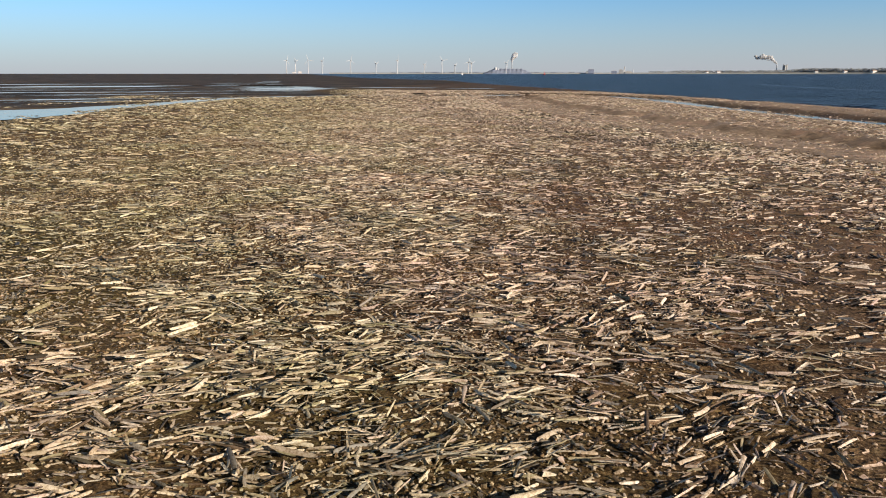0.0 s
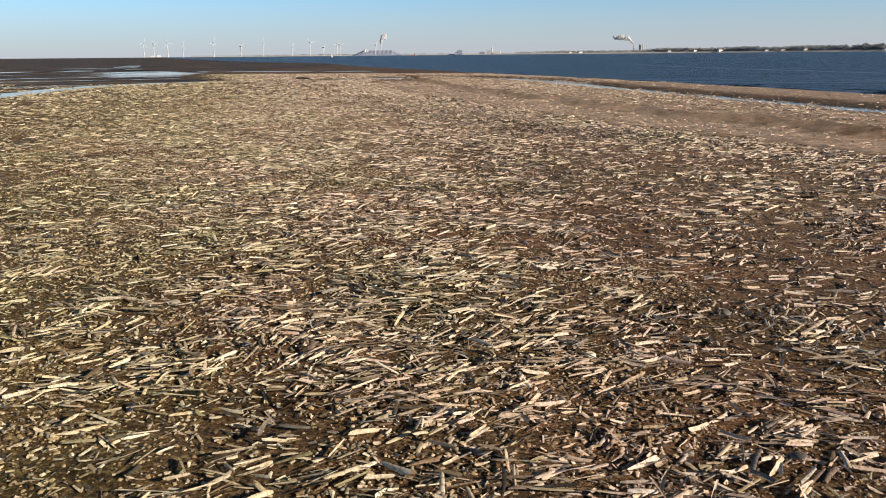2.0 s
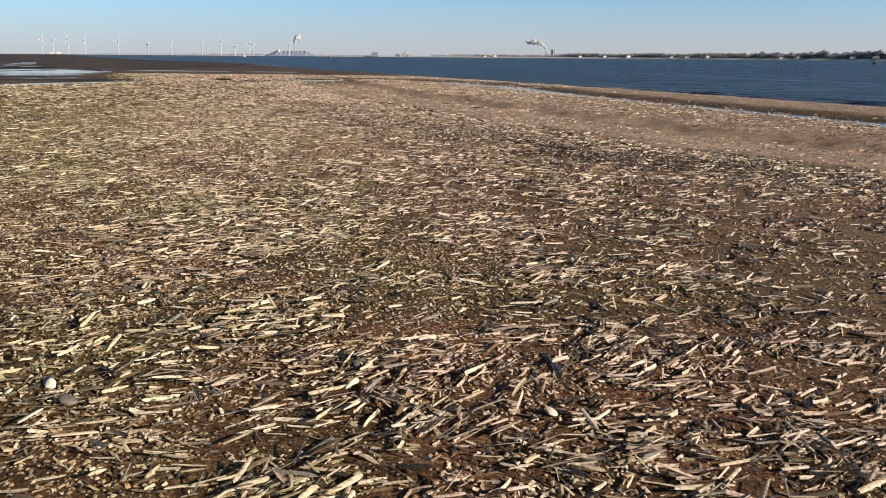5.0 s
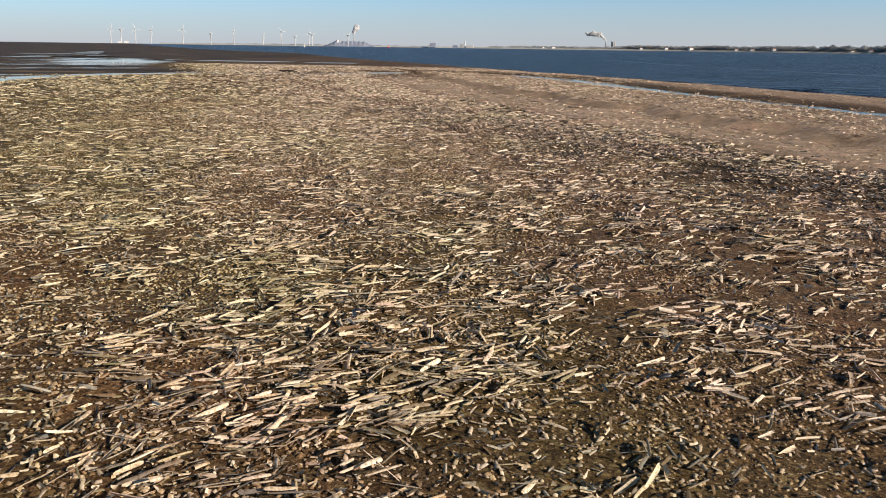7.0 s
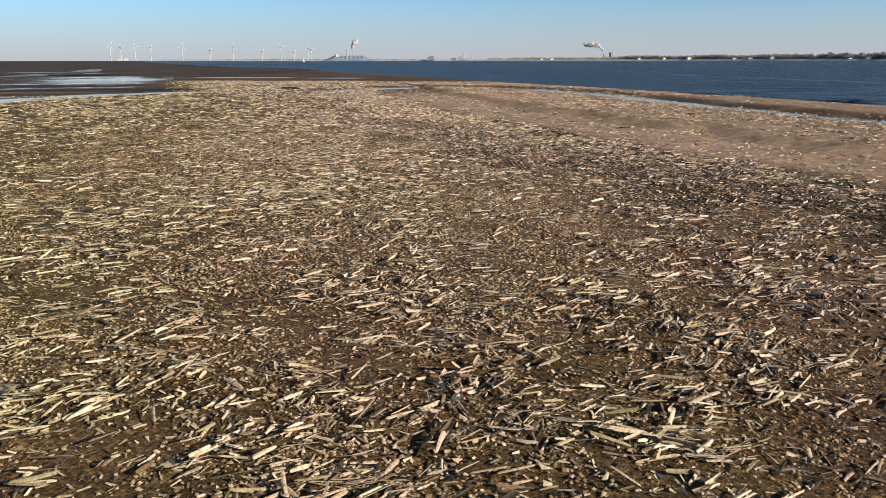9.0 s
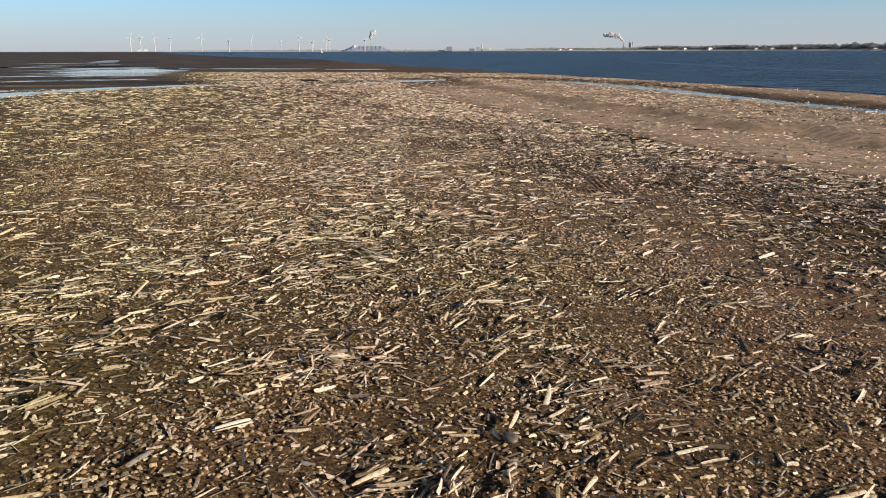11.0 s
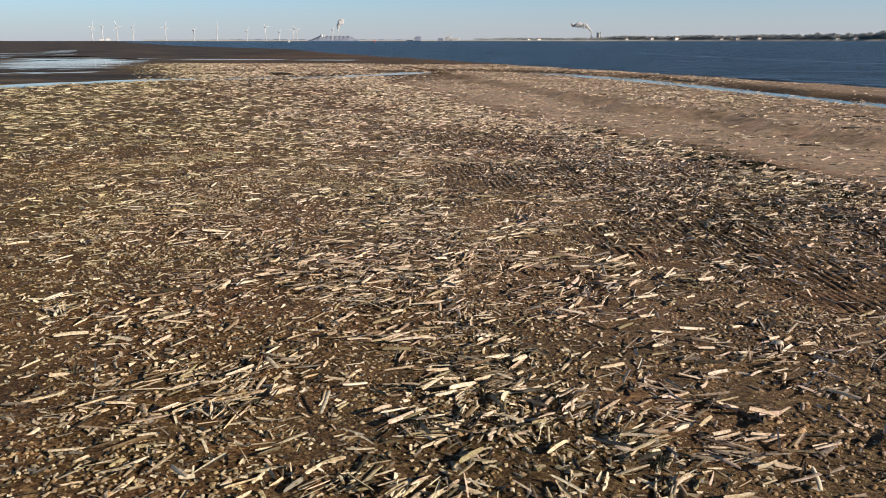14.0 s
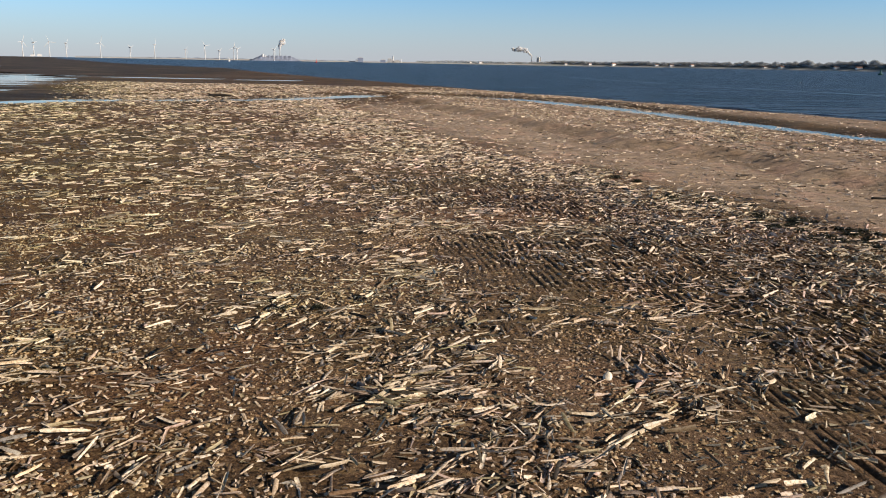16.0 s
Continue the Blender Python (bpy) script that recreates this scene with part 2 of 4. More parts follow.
_soft.inputs["Fac"].default_value, _thin.inputs["Fac"].default_value = 0.5, 0.5
_nt.links.new(_nt.nodes["Principled BSDF"].outputs["BSDF"], _soft.inputs[1])
_nt.links.new(_through.outputs["BSDF"], _soft.inputs[2])
_nt.links.new(_soft.outputs["Shader"], _thin.inputs[1])
_nt.links.new(_clear.outputs["BSDF"], _thin.inputs[2])
_nt.links.new(_thin.outputs["Shader"], _nt.nodes["Material Output"].inputs["Surface"])
RED = plain("red_paint", (0.55, 0.05, 0.03), 0.5)
WOOD = plain("waterlogged_wood", (0.022, 0.017, 0.013), 0.8, 0.4, 12)
WEED = plain("dark_seaweed", (0.022, 0.024, 0.012), 0.45, 0.5, 30)

# ---- plan of the flat ----
SEA_LEVEL = -0.45
SHORE_Y = (-4900, -200, 0, 15, 26, 34, 40, 46, 53, 61, 70, 83, 98, 118, 132, 180, 224, 306, 851, 4900)
SHORE_X = (900, 90, 27, 21.8, 17.8, 14.3, 12, 9.2, 5.8, 2.2, -1.8, -7, -14.2, -22.5, -28.5, -45, -72, -118, -375, -2180)
EDGE_Y = (-20, 0, 4.1, 5.6, 7.5, 9.3, 11.7, 14, 17, 18.4, 19.7, 21.7, 23.8, 26, 30.6, 36, 60)
EDGE_X = (15, 9.0, 6.95, 6.2, 4.9, 3.5, 2.3, 1.1, 0.1, -0.3, -1.0, -1.8, -3.0, -3.7, -4.9, -6.5, -12)
CHANNEL = ((30, -30), (17, 0), (12.2, 13), (10, 19.5), (8.6, 23.5), (7.2, 28), (5.6, 33), (4.3, 39), (2.4, 45), (-0.5, 48.8), (-4, 49.5), (-7.2, 47), (-9.6, 41),
           (-12.3, 38.3), (-15, 35.7), (-17.4, 32), (-18.1, 28), (-17.4, 23.5), (-15.8, 17), (-15, 11), (-15, 6), (-16, 0), (-20, -10), (-27, -30))


def to_line(x, y, line):
    """The distance to a bent line, and how far along it the nearest point lies (0 to 1)."""
    best, along = np.full(np.shape(x), 1e9), np.zeros(np.shape(x))
    n = len(line) - 1
    for i, ((ax, ay), (bx, by)) in enumerate(zip(line, line[1:])):
        dx, dy = bx - ax, by - ay
        t = np.clip(((x - ax) * dx + (y - ay) * dy) / (dx * dx + dy * dy), 0, 1)
        d = np.hypot(x - ax - t * dx, y - ay - t * dy)
        along = np.where(d < best, (i + t) / n, along)
        best = np.minimum(best, d)
    return best, along


def seaward(x, y):
    """Metres beyond the sea's edge (negative: on the flat)."""
    return (x - np.interp(y, SHORE_Y, SHORE_X) + 0.35 * waves(x, y, 6, 31)) * 0.82


def past_edge(x, y):
    """Metres beyond the shell field's edge, towards the clean sand."""
    return (x - np.interp(y, EDGE_Y, EDGE_X) + 0.35 * waves(x, y, 2.2, 32)) * 0.85


def channel_width(along):
    return 0.55 - 0.06 * step(0.33, 0.20, along) - 0.04 * step(0.44, 0.52, along) + 0.12 * np.sin(along * 230) * np.sin(along * 87) + 0.95 * np.exp(-((along - 0.375) / 0.075) ** 2) + 1.35 * np.exp(-((along - 0.865) / 0.04) ** 2)


POOLS = ((-38, 72, 27, 4.2, 2.06), (-25, 23, 9, 1.3, 0.95), (-24, 18, 7, 0.9, 0.9), (-40, 40, 12, 1.6, 0.85), (-58, 62, 16, 2.5, 0.8), (-30, 36, 8, 1.0, 0.9),
         (-28, 82.5, 19, 0.9, -0.18), (-75, 75, 25, 4.0, 0.7), (-70, 130, 22, 1.3, 2.0),
         (-46, 27, 10, 0.6, 0.9), (-34, 29, 9, 0.5, 0.85), (-52, 46, 12, 0.8, 0.8), (-44, 55, 14, 0.7, 0.75), (-95, 95, 26, 2.0, 0.7), (-60, 90, 16, 1.0, 1.6))


def pool_depth(x, y):
    out = np.zeros(np.shape(x))
    for px, py, a, b, turn in POOLS:
        u = ((x - px) * np.cos(turn) + (y - py) * np.sin(turn)) / a
        v = (-(x - px) * np.sin(turn) + (y - py) * np.cos(turn)) / b
        out = np.maximum(out, 1 - step(0.6, 1.25, np.hypot(u, v) + 0.45 * waves((x * 0.89 + y * 0.45) * 0.18, y * 0.89 - x * 0.45, 5, 40) + 0.22 * waves(x, y, 1.5, 41)))
    return out


def slope(x, y):
    """The broad fall of the flat towards the sea."""
    near = -0.017 * np.clip(x, -14, 25) - 0.008 * np.clip(y, -30, 45) + 0.034
    k = step(45, 75, y)
    return near * (1 - k) - 0.36 * k


def height(x, y):
    d, along = to_line(x, y, CHANNEL)
    s, p = seaward(x, y), past_edge(x, y)
    w = channel_width(along)
    near = np.exp(-(np.hypot(x, y - 10) / 60) ** 2) * step(0.6, 3.5, d / w)
    z = slope(x, y) + (0.010 * waves(x, y, 3.5, 3) + 0.006 * waves(x, y, 0.9, 4)) * near
    z -= (0.09 - 0.12 * np.clip(waves(x, y, 1.7, 44) - 0.25, 0, 0.6)) * np.exp(-(d / w) ** 2)
    # the low bar of sand between channel and sea, steeper towards the channel
    bar = step(0.2, 1.9, d - w * 0.6) * step(-0.2, -2.2, s) * (p > 3) * step(64, 44, y)
    z += 0.15 * bar
    z -= 0.06 * pool_depth(x, y)
    k = step(-2.4, -0.2, s)
    return z * (1 - k) + (SEA_LEVEL - 0.05 * np.clip(s, -3, 30)) * k


def spaced(lo, hi, fine, grow, far):
    """Coordinates at even small steps from lo to hi and at growing ones out to far."""
    mid = list(np.arange(lo, hi + 1e-6, fine))
    step_, v, up = fine, hi, []
    while v < far:
        step_ *= grow
        v += step_
        up.append(v)
    step_, v, down = fine, lo, []
    while v > -far:
        step_ *= grow
        v -= step_
        down.append(v)
    return np.array(down[::-1] + mid + up)


# ---- ground ----
gx, gy = spaced(-20, 18, 0.45, 1.09, 4800), spaced(-10, 52, 0.45, 1.06, 4800)
X, Y = np.meshgrid(gx, gy)
Z = height(X, Y)
nx, ny = len(gx), len(gy)
idx = np.arange(nx * ny).reshape(ny, nx)
quads = np.stack([idx[:-1, :-1], idx[:-1, 1:], idx[1:, 1:], idx[1:, :-1]], -1).reshape(-1, 4)
me = smooth(mesh_from("ground", np.stack([X, Y, Z], -1).reshape(-1, 3), quads))
me.materials.append(SAND)
ground = tagged(new("ground", me), "brown wet tidal sand flat strewn with shells", "ground", kind="structure")


# rippled sand along the edge of the shell field: its rim dips under the ground
def ripple(x, y):
    """Height of the sand ripples over the ground, and how strong they are (0 to 1)."""
    along_, off = y - 4.5, (x - np.interp(y, EDGE_Y, EDGE_X)) / 1.12
    across = x * np.cos(radians(7)) + y * np.sin(radians(7))
    phase = across / 0.056 * 2 * np.pi + 3.0 * waves(x, y, 0.8, 51) + 1.0 * waves(x, y, 0.24, 52)
    low = np.interp(y, (8, 11, 12.5, 14, 17), (-3.2, -3.3, -3.7, -4.1, -3.7)) + 0.25 * waves(x, y, 0.9, 55)
    m = step(-0.35, 0.35, off - low) * step(-0.5, -1.3, off) * step(0, 2.5, along_) * step(17, 14, along_)
    m = m * step(-0.75, 0.35, waves(x, y, 2.0, 53) + 0.4)
    crest = 0.5 + 0.5 * np.sin(phase + 0.5 * np.sin(phase))
    return m * (0.002 + 0.0125 * crest * (0.8 + 0.35 * waves(x, y, 0.25, 54))), m


def surface(x, y):
    return height(x, y) + ripple(x, y)[0]


def zones(me, x, y):
    """Writes where the sand is pale and drained, and where it is dark silt."""
    d, along = to_line(x, y, CHANNEL)
    p, s = past_edge(x, y), seaward(x, y)
    w = channel_width(along)
    dry = step(-0.3, 0.8, p) * (0.08 + 0.92 * step(2.4, 6.4, d - w + 1.2 * waves(x, y, 2.5, 33))) * step(0.1, 0.9, d - w) * (y < 46)
    dry = np.maximum(dry, 0.75 * step(1.0, 1.7, d - w) * step(-0.2, -1.2, s) * (p > 3) * step(70, 40, y))
    dry = np.maximum(dry, 0.17 * step(-6.5, -3.5, p) * step(30, 20, y) * (1 - 0.35 * ripple(x, y)[1]))
    mud = step(0.3, 2.5, np.interp(y, (-10, 0, 11, 17, 23.5, 28, 32, 38, 41, 60), (-20, -16, -15, -15.8, -17.4, -18.1, -17.4, -12.3, -16, -30)) - x)
    mud = np.maximum(mud, 0.55 * step(58, 70, y) * step(-1, -4, s))
    mud = np.maximum(mud, 0.8 * np.exp(-((d - w) / 1.3) ** 2))
    mud = np.maximum(mud, 0.16 * ripple(x, y)[1])
    for name, v in (("dry", dry), ("mud", mud)):
        a = me.attributes.new(name, "FLOAT", "POINT")
        a.data.foreach_set("value", np.asarray(v, np.float32).ravel())


zones(me, X, Y)

u = np.arange(-8.0, 10.0, 0.0095)
v = np.arange(3.0, 21.0, 0.085)
U, V = np.meshgrid(u, v)
c7, s7 = math.cos(radians(7)), math.sin(radians(7))
RX, RY = U * c7 - V * s7, U * s7 + V * c7
rise, mask = ripple(RX, RY)
RZ = height(RX, RY) + rise - 0.02 * step(0.30, 0.0, mask)
rid = np.arange(U.size).reshape(U.shape)
rq = np.stack([rid[:-1, :-1], rid[:-1, 1:], rid[1:, 1:], rid[1:, :-1]], -1).reshape(-1, 4)
keep = (mask.ravel()[rq] > 0.02).any(1)
used, rq = np.unique(rq[keep], return_inverse=True)
RX, RY, RZ = RX.ravel()[used], RY.ravel()[used], RZ.ravel()[used]
rme = smooth(mesh_from("sand_ripples", np.stack([RX, RY, RZ], -1), rq.reshape(-1, 4)))
rme.materials.append(SAND)
zones(rme, RX, RY)
tagged(new("sand_ripples", rme), "dark wet sand shaped into small wave ripples", "sand ripples", kind="structure")

# ---- water ----
sx, sy = spaced(-100, 100, 20, 1.3, 4800), spaced(-50, 250, 20, 1.3, 4800)
SX, SY = np.meshgrid(sx, sy)
sid = np.arange(SX.size).reshape(SX.shape)
sq = np.stack([sid[:-1, :-1], sid[:-1, 1:], sid[1:, 1:], sid[1:, :-1]], -1).reshape(-1, 4)
in_sea = (SX - np.interp(SY, SHORE_Y, SHORE_X)).ravel()[sq].max(1) > -1
wme = mesh_from("sea", np.stack([SX, SY, np.full(SX.shape, SEA_LEVEL)], -1).reshape(-1, 3), sq[in_sea])
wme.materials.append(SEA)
tagged(new("sea", wme), "dark blue choppy sea water", "sea", kind="structure")


def channel_water():
    pts = [Vector((*p, 0)) for p in CHANNEL]
    verts, faces = [], []
    n = 0
    for i, (a, b) in enumerate(zip(pts, pts[1:])):
        side = (b - a).normalized().cross(Vector((0, 0, 1)))
        for k in range(10):
            t = k / 10
            p = a.lerp(b, t)
            w = float(channel_width((i + t) / (len(pts) - 1))) * 1.6
            z = float(slope(p.x, p.y)) - 0.006
            verts += [(*(p - side * w).xy, z), (*(p + side * w).xy, z)]
            if n:
                faces.append((2 * n - 2, 2 * n - 1, 2 * n + 1, 2 * n))
            n += 1
    me = mesh_from("tidal_channel", verts, faces)
    me.materials.append(POOL)
    return tagged(new("tidal_channel", me), "narrow shallow tidal channel with sky-reflecting water", "water", kind="structure")


channel_water()
for i, (px, py, a, b, turn) in enumerate(POOLS):
    verts, faces = [], []
    for ring in range(7):
        for k in range(48):
            ang = k / 48 * 2 * math.pi
            c, s_ = a * 1.6 * ring / 6 * math.cos(ang), b * 1.6 * ring / 6 * math.sin(ang)
            wx, wy = px + c * math.cos(turn) - s_ * math.sin(turn), py + c * math.sin(turn) + s_ * math.cos(turn)
            verts.append((wx, wy, float(slope(wx, wy)) - 0.02))
            if ring:
                o, q = (ring - 1) * 48, (k + 1) % 48
                faces.append((o + k, o + 48 + k, o + 48 + q, o + q))
    spot = np.array(verts)
    on_flat = seaward(spot[:, 0], spot[:, 1]) < -1.0          # no pool reaches out over the sea
    me = mesh_from("tide_pool", verts, [f for f in faces if on_flat[list(f)].all()])
    me.materials.append(POOL)
    tagged(new("tide_pool", me), "shallow tide pool on dark mud reflecting the sky", "water", kind="structure", group="tide pools")

# ---- shells ----
def valve(segments, arcs, thick=0.0):
    """One razor-shell valve, 1 long: a slightly bowed shallow gutter with rounded ends, hollow below."""
    verts, faces = [], []
    spots = {1: (0, 1), 2: (0, 0.5, 1), 4: (0, 0.1, 0.5, 0.9, 1)}.get(segments) or [0.5 - 0.5 * math.cos(math.pi * i / segments) for i in range(segments + 1)]
    blunt = 0.12 if segments < 3 else 0.5
    for layer in range(2 if thick else 1):
        for t in spots:
            w = 0.072 * (1.0 - blunt * abs(2 * t - 1) ** 7) * (0.93 + 0.12 * t) - layer * thick
            bow = 0.022 * (1 - (2 * t - 1) ** 2)
            for k in range(arcs + 1):
                a = math.pi * (0.05 + 0.90 * k / arcs)
                verts.append(((t - 0.5) * (1 - 0.02 * layer), w * math.cos(a) + bow, w * 0.62 * math.sin(a) - 0.010))
    row = arcs + 1
    size = row * (segments + 1)
    for layer in range(2 if thick else 1):
        o = layer * size
        for i in range(segments):
            for k in range(arcs):
                q = (o + i * row + k, o + (i + 1) * row + k, o + (i + 1) * row + k + 1, o + i * row + k + 1)
                faces.append(q if layer == 0 else q[::-1])
    if thick:
        for i in range(segments):
            for k in (0, arcs):
                q = (i * row + k, (i + 1) * row + k, size + (i + 1) * row + k, size + i * row + k)
                faces.append(q[::-1] if k == 0 else q)
        for i in (0, segments):
            for k in range(arcs):
                q = (i * row + k, i * row + k + 1, size + i * row + k + 1, size + i * row + k)
                faces.append(q[::-1] if i == 0 else q)
    return np.array(verts, float), np.array(faces)


def scatter(name, templ, place, length, width, yaw, pitch, roll, mat, uneven=0.0):
    """One mesh of many copies of a small form."""
    tv, tf = templ
    n, m = len(place), len(tv)
    v = np.repeat(tv[None], n, 0)
    if uneven:
        bend, taper, skew = (rng.normal(0, k * uneven, n)[:, None] for k in (0.011, 0.40, 0.5))
        v[..., 1] = v[..., 1] * (1 + taper * v[..., 0]) + bend * (1 - 4 * v[..., 0] ** 2)
        v[..., 0] += skew * v[..., 1]
    v *= np.stack([length, width, width], 1)[:, None]
    cr, sr = np.cos(roll)[:, None], np.sin(roll)[:, None]
    y, z = v[..., 1] * cr - v[..., 2] * sr, v[..., 1] * sr + v[..., 2] * cr
    cp, sp = np.cos(pitch)[:, None], np.sin(pitch)[:, None]
    x, z = v[..., 0] * cp - z * sp, v[..., 0] * sp + z * cp
    cy, sy_ = np.cos(yaw)[:, None], np.sin(yaw)[:, None]
    x, y = x * cy - y * sy_, x * sy_ + y * cy
    out = np.stack([x, y, z], -1) + place[:, None]
    faces = (tf[None] + (np.arange(n) * m)[:, None, None]).reshape(-1, tf.shape[1])
    me = smooth(mesh_from(name, out.reshape(-1, 3), faces))
    me.materials.append(mat)
    return new(name, me)


WAY = ((3.4, -9.7), (1.2, -6.1), (-0.2, -3.1), (-1.4, 0.5), (-2.3, 3.4), (-3.1, 6.1), (-4.3, 10.7), (-5.4, 14.5))   # the walked line on the sand


# thick and thin places of the shell field: x, y, radius, how much more or less
PATCHES = ((-1.2, 1.4, 0.8, 0.5), (-1.6, 2.6, 0.7, 0.6), (-2.2, 4.4, 0.7, 0.3), (-0.2, 1.1, 0.6, -0.4), (0.2, 3.4, 0.8, -0.3),
           (-3.6, 9.1, 0.5, 0.3), (-3.9, 12.0, 0.8, 0.35), (-1.5, 7.6, 1.1, -0.45), (-3.4, 5.7, 0.6, -0.3), (-4.2, 7.0, 0.6, -0.25),
           (-4.1, 8.1, 0.6, -0.35), (-5.4, 9.2, 0.6, -0.3), (-2.8, 2.6, 0.9, -0.5), (-2.6, 5.5, 0.6, 0.5),
           (-3.1, 10.2, 0.6, 0.35), (-4.1, 10.2, 0.5, -0.35), (-5.5, 14.0, 0.7, -0.4),
           (-4.8, 13.2, 0.5, -0.35), (-4.4, 11.2, 0.6, -0.35), (-3.25, 8.2, 0.5, 0.4), (2.2, -7.0, 1.2, 0.6),
           (1.0, -3.8, 0.8, 0.55), (1.0, -1.0, 0.8, 0.3), (-1.1, -2.4, 0.7, -0.35), (0.6, 0.2, 0.7, -0.3))


# broader places where the litter thins out or thickens as a whole: x, y, radius, share more or less
DRIFTS = ((-7.8, 13.8, 2.2, -0.5), (-6.8, 16.5, 1.8, -0.35), (-5.1, 12.0, 0.8, -0.5), (0.0, -2.5, 1.4, 0.38), (2.5, 6.5, 2.2, 0.38), (-3.0, 13.0, 0.6, -0.45), (0.5, -7.0, 1.4, 0.26),
          (-4.5, 14.0, 0.9, 0.32), (-6.0, 11.5, 0.9, -0.34), (0.0, 1.7, 0.8, -0.5), (-1.5, 6.0, 0.6, -0.34), (-3.0, 6.0, 0.6, 0.33), (-3.0, 8.0, 0.6, -0.32), (0.0, 0.0, 0.6, 0.32),
          (-4.5, 5.5, 0.9, -0.36), (-3.5, 10.5, 0.6, 0.25), (-1.0, 8.5, 0.9, 0.27), (2.0, 0.0, 0.9, -0.32), (-2.0, 4.0, 0.9, 0.24), (-1.5, 17.0, 2.2, 0.30), (-2.1, 11.7, 0.8, -0.55),
          (-1.2, 14.6, 1.0, 0.6), (-1.5, 7.1, 1.1, -0.5), (-1.2, 9.3, 0.9, -0.5), (1.0, 4.4, 1.1, 0.5), (-2.5, 2.4, 0.9, -0.5))


def cover(x, y):
    """How thickly shells lie, 0 to 1."""
    p, s = past_edge(x, y), seaward(x, y)
    d, along = to_line(x, y, CHANNEL)
    patch = 0.38 + 0.22 * waves(x, y, 2.6, 61) + 0.42 * waves(x, y, 0.62, 62)
    for px, py, r_, more in PATCHES:
        patch = patch + more * np.exp(-((x - px) ** 2 + (y - py) ** 2) / r_ ** 2)
    field = np.clip(np.where(to_line(x, y, WAY)[0] < 5, 1.0, 1.12) * (patch + 0.03), 0.10, 1.25) * (1 - 0.40 * step(-3.5, -8, x)) * (1 - 0.39 * step(0.5, 2.5, np.interp(y, [q[1] for q in WAY], [q[0] for q in WAY]) - x) * step(20, 14, y))
    field *= 0.92 + 0.25 * np.exp(-((x - 1.0) / 3.0) ** 2 - ((y + 4) / 4.5) ** 2)
    field *= 1 - 0.22 * np.exp(-((x + 6.5) / 2) ** 2 - ((y - 8) / 5) ** 2)
    field *= 1 - 0.35 * np.exp(-((x - 0.4) / 1.5) ** 2 - ((y - 8) / 3.2) ** 2)
    drift = np.ones(np.shape(x))
    for px, py, r_, more in DRIFTS:
        drift = drift + more * np.exp(-((x - px) ** 2 + (y - py) ** 2) / r_ ** 2)
    field *= np.clip(drift, 0.3, 1.8)
    field += 1.0 * np.exp(-((p + 0.9) / 0.9) ** 2) * step(-3, 5, y)
    field *= 1 + ripple(x, y)[1] * (0.5 * step(-2.0, -1.0, p) - 0.46 * step(-1.0, -2.0, p))
    out = field * step(0.25, -0.35, p)
    clean = 0.10 + 0.66 * step(2.2, 5.5, p) * np.clip(0.40 + 0.9 * waves(x, y, 1.5, 63), 0, 1.5)
    bar = x > np.interp(y, (-30, 0, 13, 19.5, 23.5, 28, 33, 39, 45), (30, 17, 12.2, 10, 8.6, 7.2, 5.6, 4.3, 2.4)) + 0.9
    clean = clean + 0.9 * np.exp(-((x - 1.9) / 1.1) ** 2 - ((y - 27) / 1.7) ** 2)
    clean = np.where(bar & (y < 60), 0.04, clean)
    out = np.maximum(out, clean * (p > -0.4))
    out *= 0.08 + 0.92 * step(0.6, 1.5, d / channel_width(along))
    out = np.where((x < np.interp(y, (-10, 0, 11, 17, 23.5, 28, 32, 38), (-20, -16, -15, -15.8, -17.4, -18.1, -17.4, -12.3))) & (y < 37), 0.22 * np.clip(waves(x, y, 5, 64) + 0.2, 0, 1), out)
    beyond = y > np.interp(x, (-30, -17.4, -12.3, -9.6, -7.2, -4, -0.5, 2.4, 4.3), (30, 32, 38.3, 41, 47, 49.5, 48.8, 45, 39))
    out = np.where(beyond & (p < 40), 0.62 * step(-2.5, 2.0, x - np.interp(y, (36, 44, 64), (-14, -18, -26))) * step(72, 60, y) * np.clip(0.8 + 0.5 * waves(x, y, 5, 65), 0, 1.2), out)
    return out * step(-0.6, -2.0, s) * (pool_depth(x, y) < 0.25) * step(-13.5, -9.5, y)


def heading(x, y, n):
    """The way shells lie: mostly across the walk, swinging from patch to patch, some at random."""
    a = radians(26) + radians(15) * step(-6, 6, y) + radians(28) * waves(x, y, 0.9, 71) + rng.normal(0, radians(20), n)
    a = np.where(rng.random(n) < 0.22, rng.uniform(0, np.pi, n), a)
    return a + np.where(rng.random(n) < 0.5, np.pi, 0)


